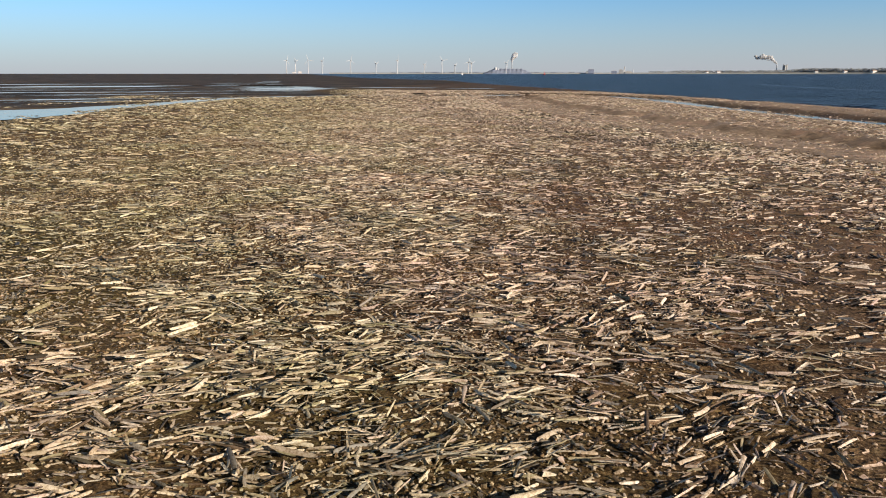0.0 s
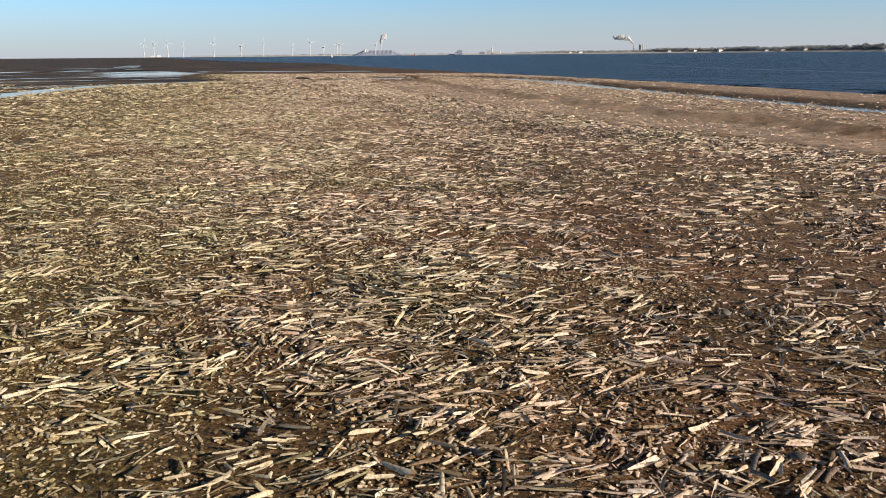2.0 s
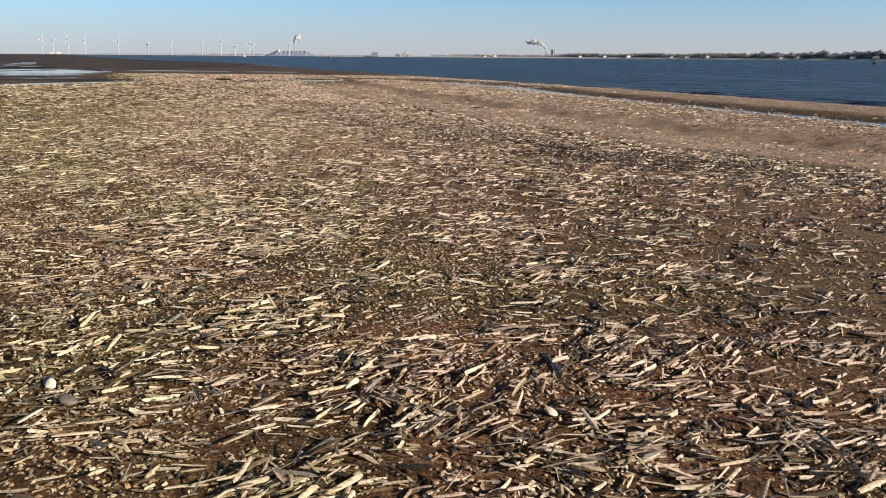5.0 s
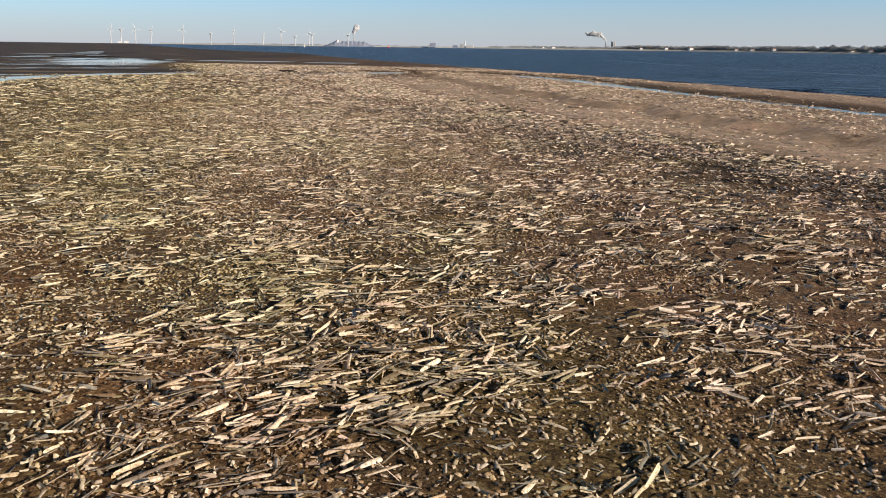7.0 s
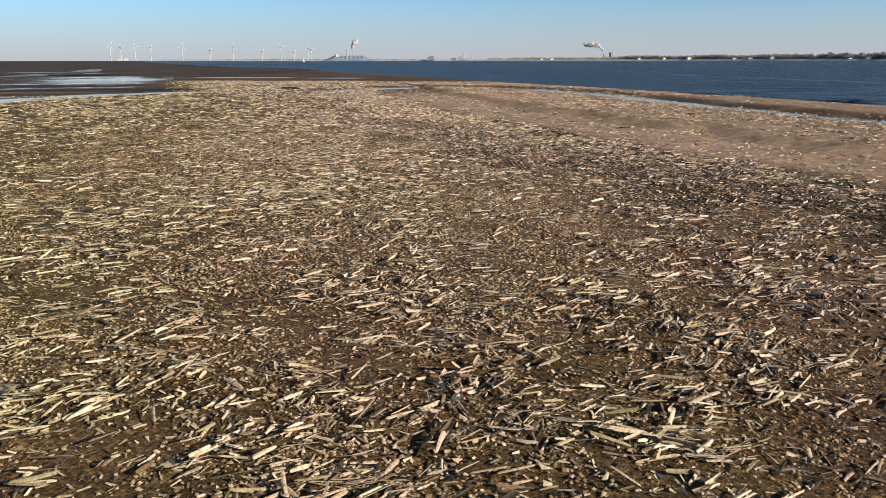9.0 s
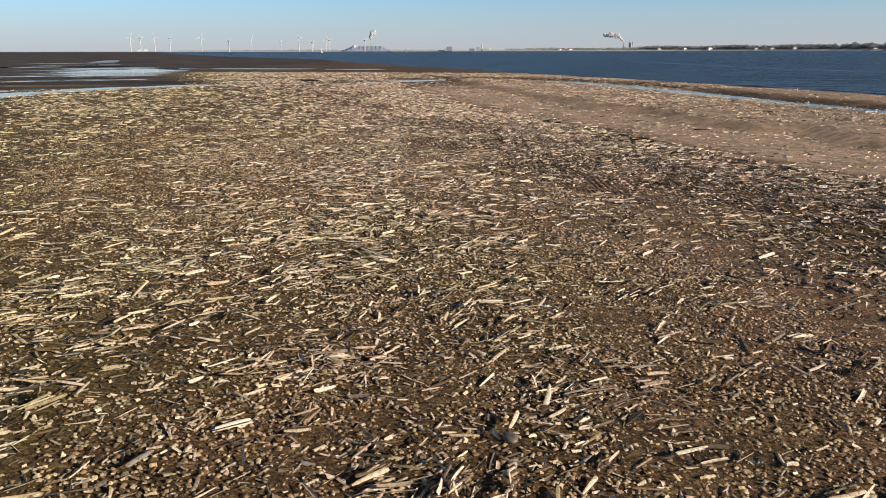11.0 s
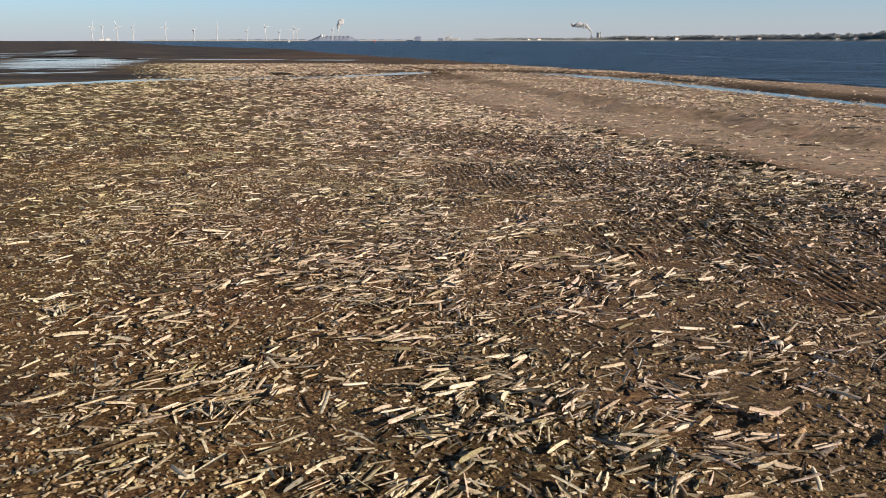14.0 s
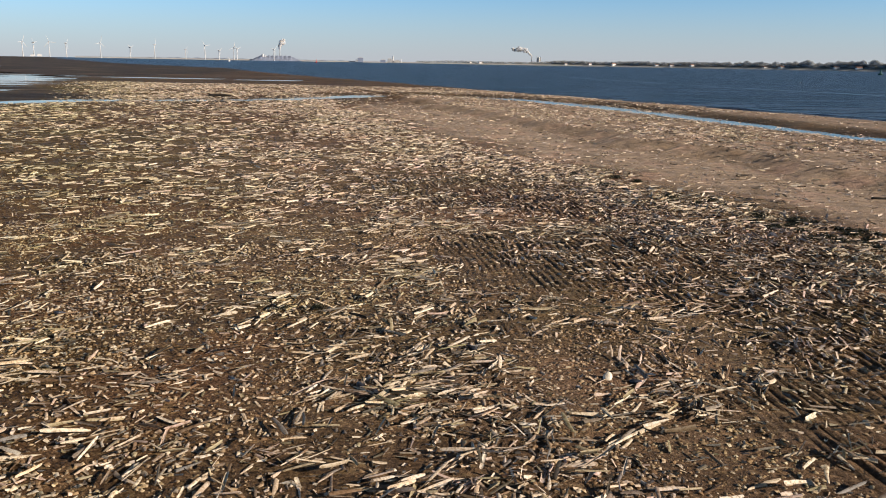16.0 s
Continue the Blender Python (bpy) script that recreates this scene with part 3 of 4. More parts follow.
def strew(name, box, per_metre, templ, mat, far_from=None, near_to=None, grow=1.0, wide=1.0):
    x0, x1, y0, y1 = box
    # bundles of up to six shells that lie side by side, and loose ones
    many = int((x1 - x0) * (y1 - y0) * per_metre / 4)
    cx, cy = rng.uniform(x0, x1, many), rng.uniform(y0, y1, many)
    yaw = heading(cx, cy, many)
    count = 1 + (9 * rng.random(many) ** 1.6).astype(int)
    x, y, yaw = np.repeat(cx, count), np.repeat(cy, count), np.repeat(yaw, count)
    n = len(x)
    side, along = rng.normal(0, 0.034, n), rng.normal(0, 0.050, n)
    x, y = x + along * np.cos(yaw) - side * np.sin(yaw), y + along * np.sin(yaw) + side * np.cos(yaw)
    yaw = yaw + rng.normal(0, radians(9), n) + np.where(rng.random(n) < 0.5, np.pi, 0)
    yaw = np.where(rng.random(n) < 0.12, rng.uniform(0, 6.28, n), yaw)
    yaw = np.where(rng.random(n) < 0.5 * ripple(x, y)[1], rng.normal(1.75, 0.4, n), yaw)
    d, _ = to_line(x, y, WAY)
    ok = rng.random(n) < cover(x, y)
    if far_from:
        ok &= d >= far_from
    if near_to:
        ok &= d < near_to
    x, y, yaw = x[ok], y[ok], yaw[ok]
    n = len(x)
    L = np.clip(rng.normal(0.088, 0.031, n), 0.028, 0.165) * grow
    bare = past_edge(x, y) > 0.3
    L = np.where(bare, L * 0.78, L * (1 - 0.25 * ripple(x, y)[1] * (rng.random(n) < 0.8)))
    lift = 0.003 + 0.034 * rng.random(n) ** 2
    ob = scatter(name, templ, np.stack([x, y, surface(x, y) + lift], 1), L, (0.40 * L + 0.058) * rng.uniform(0.45, 1.28, n) * wide,
                 yaw, rng.normal(0, radians(6), n), rng.normal(0, radians(36), n) + np.where(rng.random(n) < 0.25, np.pi, 0), mat, 1.0)
    return tagged(ob, "cream and tan razor clam shells littering the wet sand", "shells", kind="stuff")


strew("razor_shell_litter", (-8, 6, -13, 17), 660, valve(4, 2), SHELL, near_to=1.4)
strew("razor_shell_litter", (-9, 7, -13, 18), 660, valve(2, 2), SHELL, far_from=1.4, near_to=3.0)
strew("razor_shell_litter", (-12, 9, -13, 20), 560, valve(1, 2), SHELL, far_from=3.0, near_to=5.5, wide=1.22)
strew("razor_shell_litter", (-16, 12, -13, 24), 480, valve(1, 2), SHELL, far_from=5.5, near_to=9.0, grow=1.05, wide=1.3)
strew("razor_shell_litter", (-20, 15, -13, 24), 360, valve(1, 2), SHELL, far_from=9.0, grow=1.12, wide=1.35)
strew("razor_shell_litter", (-26, 13, 24, 40), 300, valve(1, 2), SHELL, grow=1.2, wide=1.35)
strew("razor_shell_litter", (-30, 8, 40, 66), 140, valve(1, 2), SHELL, grow=1.35, wide=1.4)


def shards(box, per_metre, near_to, far_from=0.0, only=None, grow=1.0):
    """Short broken lengths of valve, flat or tipped up."""
    x0, x1, y0, y1 = box
    n = int((x1 - x0) * (y1 - y0) * per_metre)
    x, y = rng.uniform(x0, x1, n), rng.uniform(y0, y1, n)
    d, _ = to_line(x, y, WAY)
    ok = (rng.random(n) < 0.50 + 0.5 * cover(x, y)) & (d < near_to) & (d >= far_from) & (past_edge(x, y) < 0.2)
    if only:
        ok &= only(x, y)
    x, y = x[ok], y[ok]
    n = len(x)
    L = (0.010 + 0.045 * rng.random(n) ** 1.4) * grow
    ob = scatter("shell_shards", valve(1, 2), np.stack([x, y, surface(x, y) + 0.004], 1), L, rng.uniform(0.06, 0.13, n) * grow, rng.uniform(0, 6.28, n),
                 rng.normal(0, 0.22, n), rng.normal(0, 0.4, n) + np.where(rng.random(n) < 0.3, np.pi, 0), SHELL, 1.5)
    return tagged(ob, "short broken pieces of cream and brown razor shell", "shell shards", kind="stuff")


shards((-7, 5, -8.5, 16), 900, 1.5)
shards((-11, 8, -8.5, 19), 300, 4.4, 1.5)
shards((-7, 6, 6, 23), 330, 12.0, 1.5, lambda x, y: (past_edge(x, y) > -3.2) & (rng.random(len(x)) < 0.45 + 0.55 * (ripple(x, y)[1] > 0.2)), 1.35)


def chip():
    """A lump of broken shell, 1 across."""
    v = [(-0.5, -0.32, -0.03), (0.42, -0.46, -0.03), (0.5, 0.36, -0.03), (-0.38, 0.46, -0.03), (0.06, -0.02, 0.46)]
    return np.array(v, float), np.array([(0, 1, 4), (1, 2, 4), (2, 3, 4), (3, 0, 4)])


# beds of broken bits with few whole shells: x, y, radius, how much more
GRIT_BEDS = ((-1.6, 5.8, 0.9, 0.5), (-1.5, 7.2, 1.3, 0.7), (-1.4, 9.2, 1.0, 0.5), (-0.8, 0.4, 0.8, 0.4), (2.6, -5.0, 0.9, 0.4))


def grit(box, per_metre, near_to, lo, hi, far_from=0.0):
    x0, x1, y0, y1 = box
    n = int((x1 - x0) * (y1 - y0) * per_metre)
    x, y = rng.uniform(x0, x1, n), rng.uniform(y0, y1, n)
    d, _ = to_line(x, y, WAY)
    c = np.clip(0.50 + 0.42 * waves(x, y, 1.3, 81) + 0.42 * waves(x, y, 0.30, 82), 0.05, 1) * step(0.2, -0.4, past_edge(x, y)) * (1 - 0.75 * ripple(x, y)[1])
    for px, py, r_, more in GRIT_BEDS:
        c = c + more * np.exp(-((x - px) ** 2 + (y - py) ** 2) / r_ ** 2)
    ok = (rng.random(n) < c) & (d < near_to) & (d >= far_from)
    x, y = x[ok], y[ok]
    n = len(x)
    s = lo + (hi - lo) * rng.random(n) ** 1.8
    ob = scatter("shell_grit", chip(), np.stack([x, y, surface(x, y) + 0.001], 1), s * rng.uniform(0.8, 1.7, n), s,
                 rng.uniform(0, 2 * np.pi, n), rng.normal(0, 0.25, n), rng.normal(0, 0.25, n), GRIT)
    return tagged(ob, "broken tan and brown shell bits on sand", "shell grit", kind="stuff")


grit((-9, 6, -8.5, 18), 2100, 2.9, 0.006, 0.021)
grit((-12, 9, -8.5, 20), 300, 6.5, 0.012, 0.030, 2.9)


# ---- single shells beside the walked line ----
def valve_mesh(name, length, mat, thick=0.009):
    v, f = valve(6, 5, thick)
    wide = (0.35 * length + 0.065) * 1.05
    me = smooth(mesh_from(name, v * np.array([length, wide, wide]), f))
    me.materials.append(mat)
    return me


def tint(name, base):
    mat, nt, b = material(name, 0.45)
    hi = tuple(min(1.0, c * 1.15) for c in base)
    lo = tuple(c * 0.62 for c in base)
    nt.links.new(ramp(nt, noise_tex(nt, 55, 5, 0.65, (0.35, 1.6, 1)), [(0.32, lo), (0.62, hi)]), b.inputs["Base Color"])
    bump(nt, b, noise_tex(nt, 90, 3, 0.6, (2.5, 0.4, 1)), 0.3, 0.003)
    return mat


KINDS = (("cream razor clam shell lying on wet sand", tint("cream_shell", (0.88, 0.77, 0.61)), 0.46),
         ("tan weathered razor clam shell lying on sand", tint("tan_shell", (0.68, 0.53, 0.37)), 0.28),
         ("olive-green stained razor clam shell on sand", tint("olive_shell", (0.36, 0.33, 0.17)), 0.10),
         ("grey-brown dull razor clam shell among shell bits", tint("grey_shell", (0.28, 0.24, 0.20)), 0.16))


def beside(n, reach, first=0.0, last=1.0):
    """Random places within reach of the walked line, on the shell field."""
    out = []
    while len(out) < n:
        i = rng.integers(0, len(WAY) - 1)
        t = rng.random()
        x = WAY[i][0] * (1 - t) + WAY[i + 1][0] * t + rng.uniform(-reach, reach)
        y = WAY[i][1] * (1 - t) + WAY[i + 1][1] * t
        if y > -7 and rng.random() < float(cover(np.array([x]), np.array([y]))[0]):
            out.append((x, y))
    return out


def lay(ob, x, y, lift, yaw, pitch=0.0, roll=0.0):
    ob.matrix_basis = Matrix.LocRotScale((x, y, float(surface(np.array([x]), np.array([y]))[0]) + lift), Euler((roll, pitch, yaw)), ob.scale)
    return ob


def way_of(x, y):
    return float(heading(np.array([x]), np.array([y]), 1)[0])


for label, mat, share in KINDS:
    meshes = [valve_mesh("razor_shell", L, mat) for L in (0.085, 0.105, 0.125, 0.145)]
    for x, y in beside(int(230 * share), 1.9):
        ob = new("razor_shell", meshes[rng.integers(0, 4)])
        tip = rng.uniform(0.15, 0.5) if rng.random() < 0.25 else 0.0          # some stick up out of the litter
        lay(ob, x, y, 0.018 + 0.006 * rng.random() + 0.035 * tip, way_of(x, y), rng.normal(0, 0.07) - tip, rng.normal(0, 0.25 + tip))
        tagged(ob, label, "shell", group="razor shells on the sand")

pair_mesh = valve_mesh("valve", 0.13, KINDS[0][1])
for x, y in beside(24, 1.9):
    root = tagged(new("razor_clam"), "open pair of cream razor clam valves joined along one edge", "shell", group="joined razor clam pairs")
    lay(root, x, y, 0.018, way_of(x, y))
    for side in (-1, 1):
        ob = new("valve", pair_mesh)
        ob.parent = root
        ob.matrix_basis = Matrix.LocRotScale((0, side * 0.013 - 0.004, 0.002), Euler((side * 0.35, 0, side * 0.03)), None)


def clam_mesh(name, size, mat, seed):
    """One rounded clam valve: a ribbed hollow dome with a beak at the hinge and a thick lip."""
    r = np.random.default_rng(seed)
    rings, sides, layers = 7, 18, []
    bm = bmesh.new()
    for inner in (0, 1):
        rows = []
        for i in range(rings + 1):
            t = i / rings
            row = []
            for k in range(sides):
                a = 2 * math.pi * k / sides
                wide = 1.0 + 0.14 * math.cos(a) - 0.10 * math.sin(2 * a)
                rib = (0.016 * (i % 2) + 0.010 * math.cos(k * math.pi)) * (1 - inner)
                rad = size * 0.5 * math.sin(t * math.pi / 2) * wide * (1 - 0.05 * inner) * r.uniform(0.985, 1.015)
                z = size * (0.22 * math.cos(t * math.pi / 2) + rib) - inner * size * 0.03 * (1 - t)
                row.append(bm.verts.new((rad * math.cos(a) - size * 0.16 * (1 - t), rad * math.sin(a) * 0.86, z)))
            rows.append(row)
        for lo, hi in zip(rows, rows[1:]):
            for k in range(sides):
                q = (lo[k], hi[k], hi[(k + 1) % sides], lo[(k + 1) % sides])
                bm.faces.new(q if not inner else q[::-1])
        layers.append(rows[-1])
    for k in range(sides):
        q = (layers[0][k], layers[1][k], layers[1][(k + 1) % sides], layers[0][(k + 1) % sides])
        bm.faces.new(q)
    bmesh.ops.remove_doubles(bm, verts=bm.verts, dist=size * 0.002)
    me = bpy.data.meshes.new(name)
    bm.to_mesh(me)
    bm.free()
    me.materials.append(mat)
    return smooth(me)


CLAMS = (("dark grey ribbed clam shell tipped up in the litter", tint("dark_clam", (0.16, 0.145, 0.13)), 0.062),
         ("pale cream clam shell lying among razor shells", tint("cream_clam", (0.80, 0.72, 0.60)), 0.050),
         ("brown-banded clam shell half sunk in wet sand", tint("brown_clam", (0.38, 0.28, 0.19)), 0.045))
clams = [clam_mesh("clam_shell", size, mat, 60 + k) for k, (_, mat, size) in enumerate(CLAMS)]
CLAM_SPOTS = ((0, -1.41, -0.94), (0, -0.22, -0.72), (0, 0.09, 2.19), (1, -2.13, 11.06), (0, -2.13, 11.3), (0, 2.03, -3.76), (0, 2.87, -3.57), (0, -1.67, 10.31), (0, -1.87, 9.57), (0, -2.34, 6.31), (1, -3.31, 13.52))
for kind, x, y in list(CLAM_SPOTS) + [(k % 3, x, y) for k, (x, y) in enumerate(beside(30, 2.0))]:
    lay(tagged(new("clam_shell", clams[kind]), CLAMS[kind][0], "shell", group="clam shells"), x, y, 0.010, rng.uniform(0, 6.28), rng.normal(0, 0.35), rng.normal(0, 0.35) - 0.3 * (kind == 0))


def mussel_mesh():
    bm = bmesh.new()
    bmesh.ops.create_icosphere(bm, subdivisions=3, radius=1)
    for v in bm.verts:
        t = v.co.x
        v.co = Vector((t * 0.03, v.co.y * 0.014 * (1.05 - 0.45 * t) * (1.0 if t < 0.7 else 0.85), v.co.z * 0.010 * (1 - 0.3 * t)))
        v.co.y += 0.004 * t * t
    me = bpy.data.meshes.new("mussel")
    bm.to_mesh(me)
    bm.free()
    me.materials.append(MUSSEL)
    return smooth(me)


mussel = mussel_mesh()
for x, y in beside(36, 2.2):
    lay(tagged(new("mussel", mussel), "blue-black mussel shell half sunk in sand", "shell", group="mussel shells"), x, y, 0.009, rng.uniform(0, 6.28), rng.normal(0, 0.2), rng.normal(0, 0.3))


def weed_clump(size, seed):
    """A matted tuft of dark weed: many bent flat strands."""
    r = np.random.default_rng(seed)
    verts, faces = [], []
    for k in range(42):
        a, rad = r.uniform(0, 2 * np.pi), size * r.uniform(0.3, 1.0)
        px, py = r.normal(0, size * 0.22, 2)
        bend, w, top = r.normal(0, 1.1), size * r.uniform(0.03, 0.07), size * r.uniform(0.10, 0.42)
        o = len(verts)
        for i in range(5):
            t = i / 4
            b = a + bend * t
            x, y = px + np.cos(b) * rad * t, py + np.sin(b) * rad * t
            z = 0.003 + top * np.sin(np.pi * t) * (1 - 0.3 * t)
            sx_, sy_ = -np.sin(b) * w * (1 - 0.6 * t), np.cos(b) * w * (1 - 0.6 * t)
            verts += [(x - sx_, y - sy_, z), (x, y, z + w * 0.5), (x + sx_, y + sy_, z)]
        for i in range(4):
            for c in (0, 1):
                faces.append((o + 3 * i + c, o + 3 * i + c + 1, o + 3 * i + c + 4, o + 3 * i + c + 3))
    me = smooth(mesh_from("seaweed_clump", verts, faces))
    me.materials.append(WEED)
    return me


tufts = [weed_clump(0.055, k) for k in range(4)]
for x, y in beside(26, 2.6):
    lay(tagged(new("seaweed_clump", tufts[rng.integers(0, 4)]), "small matted clump of dark green-black seaweed", "seaweed", group="seaweed clumps"), x, y, 0.0, rng.uniform(0, 6.28))

rim = [weed_clump(0.10, 20 + k) for k in range(4)]
for k in range(52):
    y = rng.uniform(9.5, 23) if k % 2 else rng.normal(17.0, 0.7)
    x = float(np.interp(y, EDGE_Y, EDGE_X)) - rng.uniform(0.1, 1.0)
    lay(tagged(new("seaweed_clump", rim[k % 4]), "large dark green seaweed tangle among shells at the sand's edge", "seaweed", group="seaweed along the shell edge"), x, y, 0.0, rng.uniform(0, 6.28))

# dark flecks of weed and a few sticks on the clean sand
n = 5200
fx, fy = rng.uniform(-6, 14, n), rng.uniform(-2, 42, n)
ok = (past_edge(fx, fy) > 0.1) & (seaward(fx, fy) < -3) & (rng.random(n) < 0.35 + 0.4 * waves(fx, fy, 2.0, 91))
fx, fy = fx[ok], fy[ok]
n = len(fx)
fs = rng.uniform(0.01, 0.045, n)
tagged(scatter("weed_flecks", chip(), np.stack([fx, fy, height(fx, fy)], 1), fs * rng.uniform(1, 3, n), fs * 0.6, rng.normal(0.2, 0.6, n), np.zeros(n), np.zeros(n), WEED),
       "dark bits of weed scattered over clean sand", "seaweed bits", kind="stuff")


def stick_mesh(name, length, thick, seed):
    """A crooked tapered branch with a side stub, lying along x."""
    r = np.random.default_rng(seed)
    bm = bmesh.new()
    for (x0, y0, z0, way, ln, th, rings) in ((0.0, 0.0, thick, 0.0, length, thick, 9), (length * 0.35, 0.0, thick, 0.7, length * 0.32, thick * 0.5, 5)):
        last, off = None, 0.0
        for i in range(rings):
            t = i / (rings - 1)
            off += r.normal(0, thick * 0.35)
            c = Vector((x0 + math.cos(way) * ln * t - math.sin(way) * off, y0 + math.sin(way) * ln * t + math.cos(way) * off, z0 + thick * 0.3 * math.sin(3 * t)))
            rad = th * (1 - 0.55 * t) * r.uniform(0.85, 1.15)
            ring = [bm.verts.new(c + Vector((-math.sin(way) * math.cos(a) * rad, math.cos(way) * math.cos(a) * rad, math.sin(a) * rad))) for a in np.arange(7) / 7 * 2 * math.pi]
            if last:
                for k in range(7):
                    bm.faces.new((last[k], last[(k + 1) % 7], ring[(k + 1) % 7], ring[k]))
            else:
                bm.faces.new(ring[::-1])
            last = ring
        bm.faces.new(last)
    me = bpy.data.meshes.new(name)
    bm.to_mesh(me)
    bm.free()
    me.materials.append(WOOD)
    return smooth(me)


lay(tagged(new("driftwood_log", stick_mesh("driftwood_log", 0.85, 0.07, 5)), "dark waterlogged log lying beside the tidal channel", "driftwood"), -12.4, 41.0, -0.02, 0.1)
for x, y, ln, yaw in ((1.2, 19.2, 0.30, -0.15), (2.4, 20.5, 0.35, 0.1), (0.3, 21.0, 0.28, 0.3), (3.6, 22.8, 0.3, -0.2)):
    lay(tagged(new("stick", stick_mesh("stick", ln, 0.016, int(ln * 100))), "thin dark stick lying on clean sand", "driftwood", group="sticks on the sand"), x, y, -0.006, yaw)

# ---- sea details ----
def ribbon(name, line, wide, z, mat, seed, steps=14):
    """A ragged flat strip along a bent line."""
    r = np.random.default_rng(seed)
    verts, faces, n = [], [], 0
    for (ax, ay), (bx, by) in zip(line, line[1:]):
        ln = math.hypot(bx - ax, by - ay)
        sx_, sy_ = -(by - ay) / ln, (bx - ax) / ln
        for k in range(steps):
            t = k / steps
            w = wide * r.uniform(0.15, 1.0)
            o = wide * r.normal(0, 0.35)
            x, y = ax + (bx - ax) * t + sx_ * o, ay + (by - ay) * t + sy_ * o
            verts += [(x - sx_ * w, y - sy_ * w, z), (x + sx_ * w, y + sy_ * w, z)]
            if n:
                faces.append((2 * n - 2, 2 * n - 1, 2 * n + 1, 2 * n))
            n += 1
    me = mesh_from(name, verts, faces)
    me.materials.append(mat)
    return new(name, me)


SLICK = water_material("slick_water", (0.03, 0.045, 0.06), 0.3, 2.0, 0.2, 0.02, (1, 1, 1))
FOAM = plain("sea_foam", (0.75, 0.76, 0.76), 0.7, 0.1, 3)
tagged(ribbon("water_slick", ((18.7, 143), (23.2, 94), (32, 60), (48, 20)), 0.7, SEA_LEVEL + 0.004, SLICK, 3), "long smooth pale slick on the sea", "water", kind="structure")


def off_shore(away, y0, y1):
    return [(float(np.interp(y, SHORE_Y, SHORE_X)) + away, float(y)) for y in np.arange(y0, y1, 2.0)]


def wavelet(line, wide, tall, seed):
    """A low rounded wave that runs along a bent line, rising and sinking as it goes."""
    r = np.random.default_rng(seed)
    fine = [(a[0] + (b[0] - a[0]) * t, a[1] + (b[1] - a[1]) * t) for a, b in zip(line, line[1:]) for t in (0, 0.25, 0.5, 0.75)]
    xs, ys = np.array(fine).T
    xs = xs + 0.35 * waves(xs, ys, 5, seed)
    lift = tall * np.clip(0.65 + 0.6 * waves(xs, ys, 3.0, seed + 1) + r.normal(0, 0.12, len(xs)), 0.05, 1.3)
    rows = [np.stack([xs + wide * u, ys, SEA_LEVEL - 0.01 + lift * h], -1) for u, h in ((-0.5, 0), (-0.25, 0.75), (-0.08, 1), (0.2, 0.7), (0.6, 0))]
    verts = np.stack(rows, 1).reshape(-1, 3)
    i = np.arange(len(xs) - 1)[:, None] * 5 + np.arange(4)
    me = smooth(mesh_from("wavelet", verts, np.stack([i, i + 1, i + 6, i + 5], -1).reshape(-1, 4)))
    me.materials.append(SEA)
    return new("wavelet", me)


for away, y0, y1, tall, seed in ((0.8, 4, 52, 0.075, 4), (2.6, 10, 44, 0.05, 14)):
    tagged(wavelet(off_shore(away, y0, y1), 0.8, tall, seed), "low dark wave running along the sand's edge", "wave", kind="structure")
tagged(ribbon("shore_slick", off_shore(1.8, 10, 50), 0.4, SEA_LEVEL + 0.004, SLICK, 5), "pale smooth water just off the sand bar", "water", kind="structure")
tagged(ribbon("surf_line", off_shore(0.2, 24, 27), 0.05, SEA_LEVEL + 0.05, FOAM, 6), "small fleck of white foam at the water's edge", "surf", kind="structure")

# ---- far shore ----
def far(bearing, reach, z=SEA_LEVEL):
    """A place at a bearing (degrees to the left of +y) and a distance."""
    return Vector((-math.sin(radians(bearing)) * reach, math.cos(radians(bearing)) * reach, z))


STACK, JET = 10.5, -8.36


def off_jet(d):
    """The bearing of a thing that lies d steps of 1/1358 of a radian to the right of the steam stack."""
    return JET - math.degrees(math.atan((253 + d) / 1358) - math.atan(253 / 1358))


COAST_B = (-60, -45, -36, -28, -20, -12, -8, -3, 0, 3)
COAST_R = (1500, 1900, 2250, 2600, 3050, 3600, 3800, 4000, 4150, 4300)


def coast(bearing):
    return float(np.interp(bearing, COAST_B, COAST_R))


def land_strip(name, b0, b1, reach, tops, mat, label):
    """A long low bank: water's edge, beach, crest and back, bearing by bearing."""
    bs = np.arange(b0, b1, 0.12)
    verts, faces = [], []
    for i, b in enumerate(bs):
        r = reach(b)
        h = tops(b) * (1 + 0.25 * math.sin(b * 7.3) * math.sin(b * 2.9))
        for back, z in ((0, SEA_LEVEL - 0.1), (30, 4.6), (50, 4.8 + 0.2 * h), (110, h), (500, h * 0.9), (520, -1)):
            verts.append(far(b, min(r + back, 4850), z))
        if i:
            for k in range(5):
                o = 6 * i
                faces.append((o - 6 + k, o - 5 + k, o + 1 + k, o + k))
    me = mesh_from(name, verts, faces)
    me.materials.append(mat)
    me.materials.append(BEACH)
    for n_, poly in enumerate(me.polygons):
        poly.material_index = 1 if n_ % 5 == 0 else 0
    return tagged(new(name, me), label, "shore", kind="structure")


land_strip("far_shore_right", -60, 3.5, coast, lambda b: float(np.interp(b, (-45, -25, -12, -8, 0, 3.5), (10, 9, 8, 7, 4, 2))), LAND, "low wooded far shore with a pale beach")
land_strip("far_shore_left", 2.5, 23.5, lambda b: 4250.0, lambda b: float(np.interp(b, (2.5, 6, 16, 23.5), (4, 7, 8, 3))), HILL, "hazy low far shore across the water")


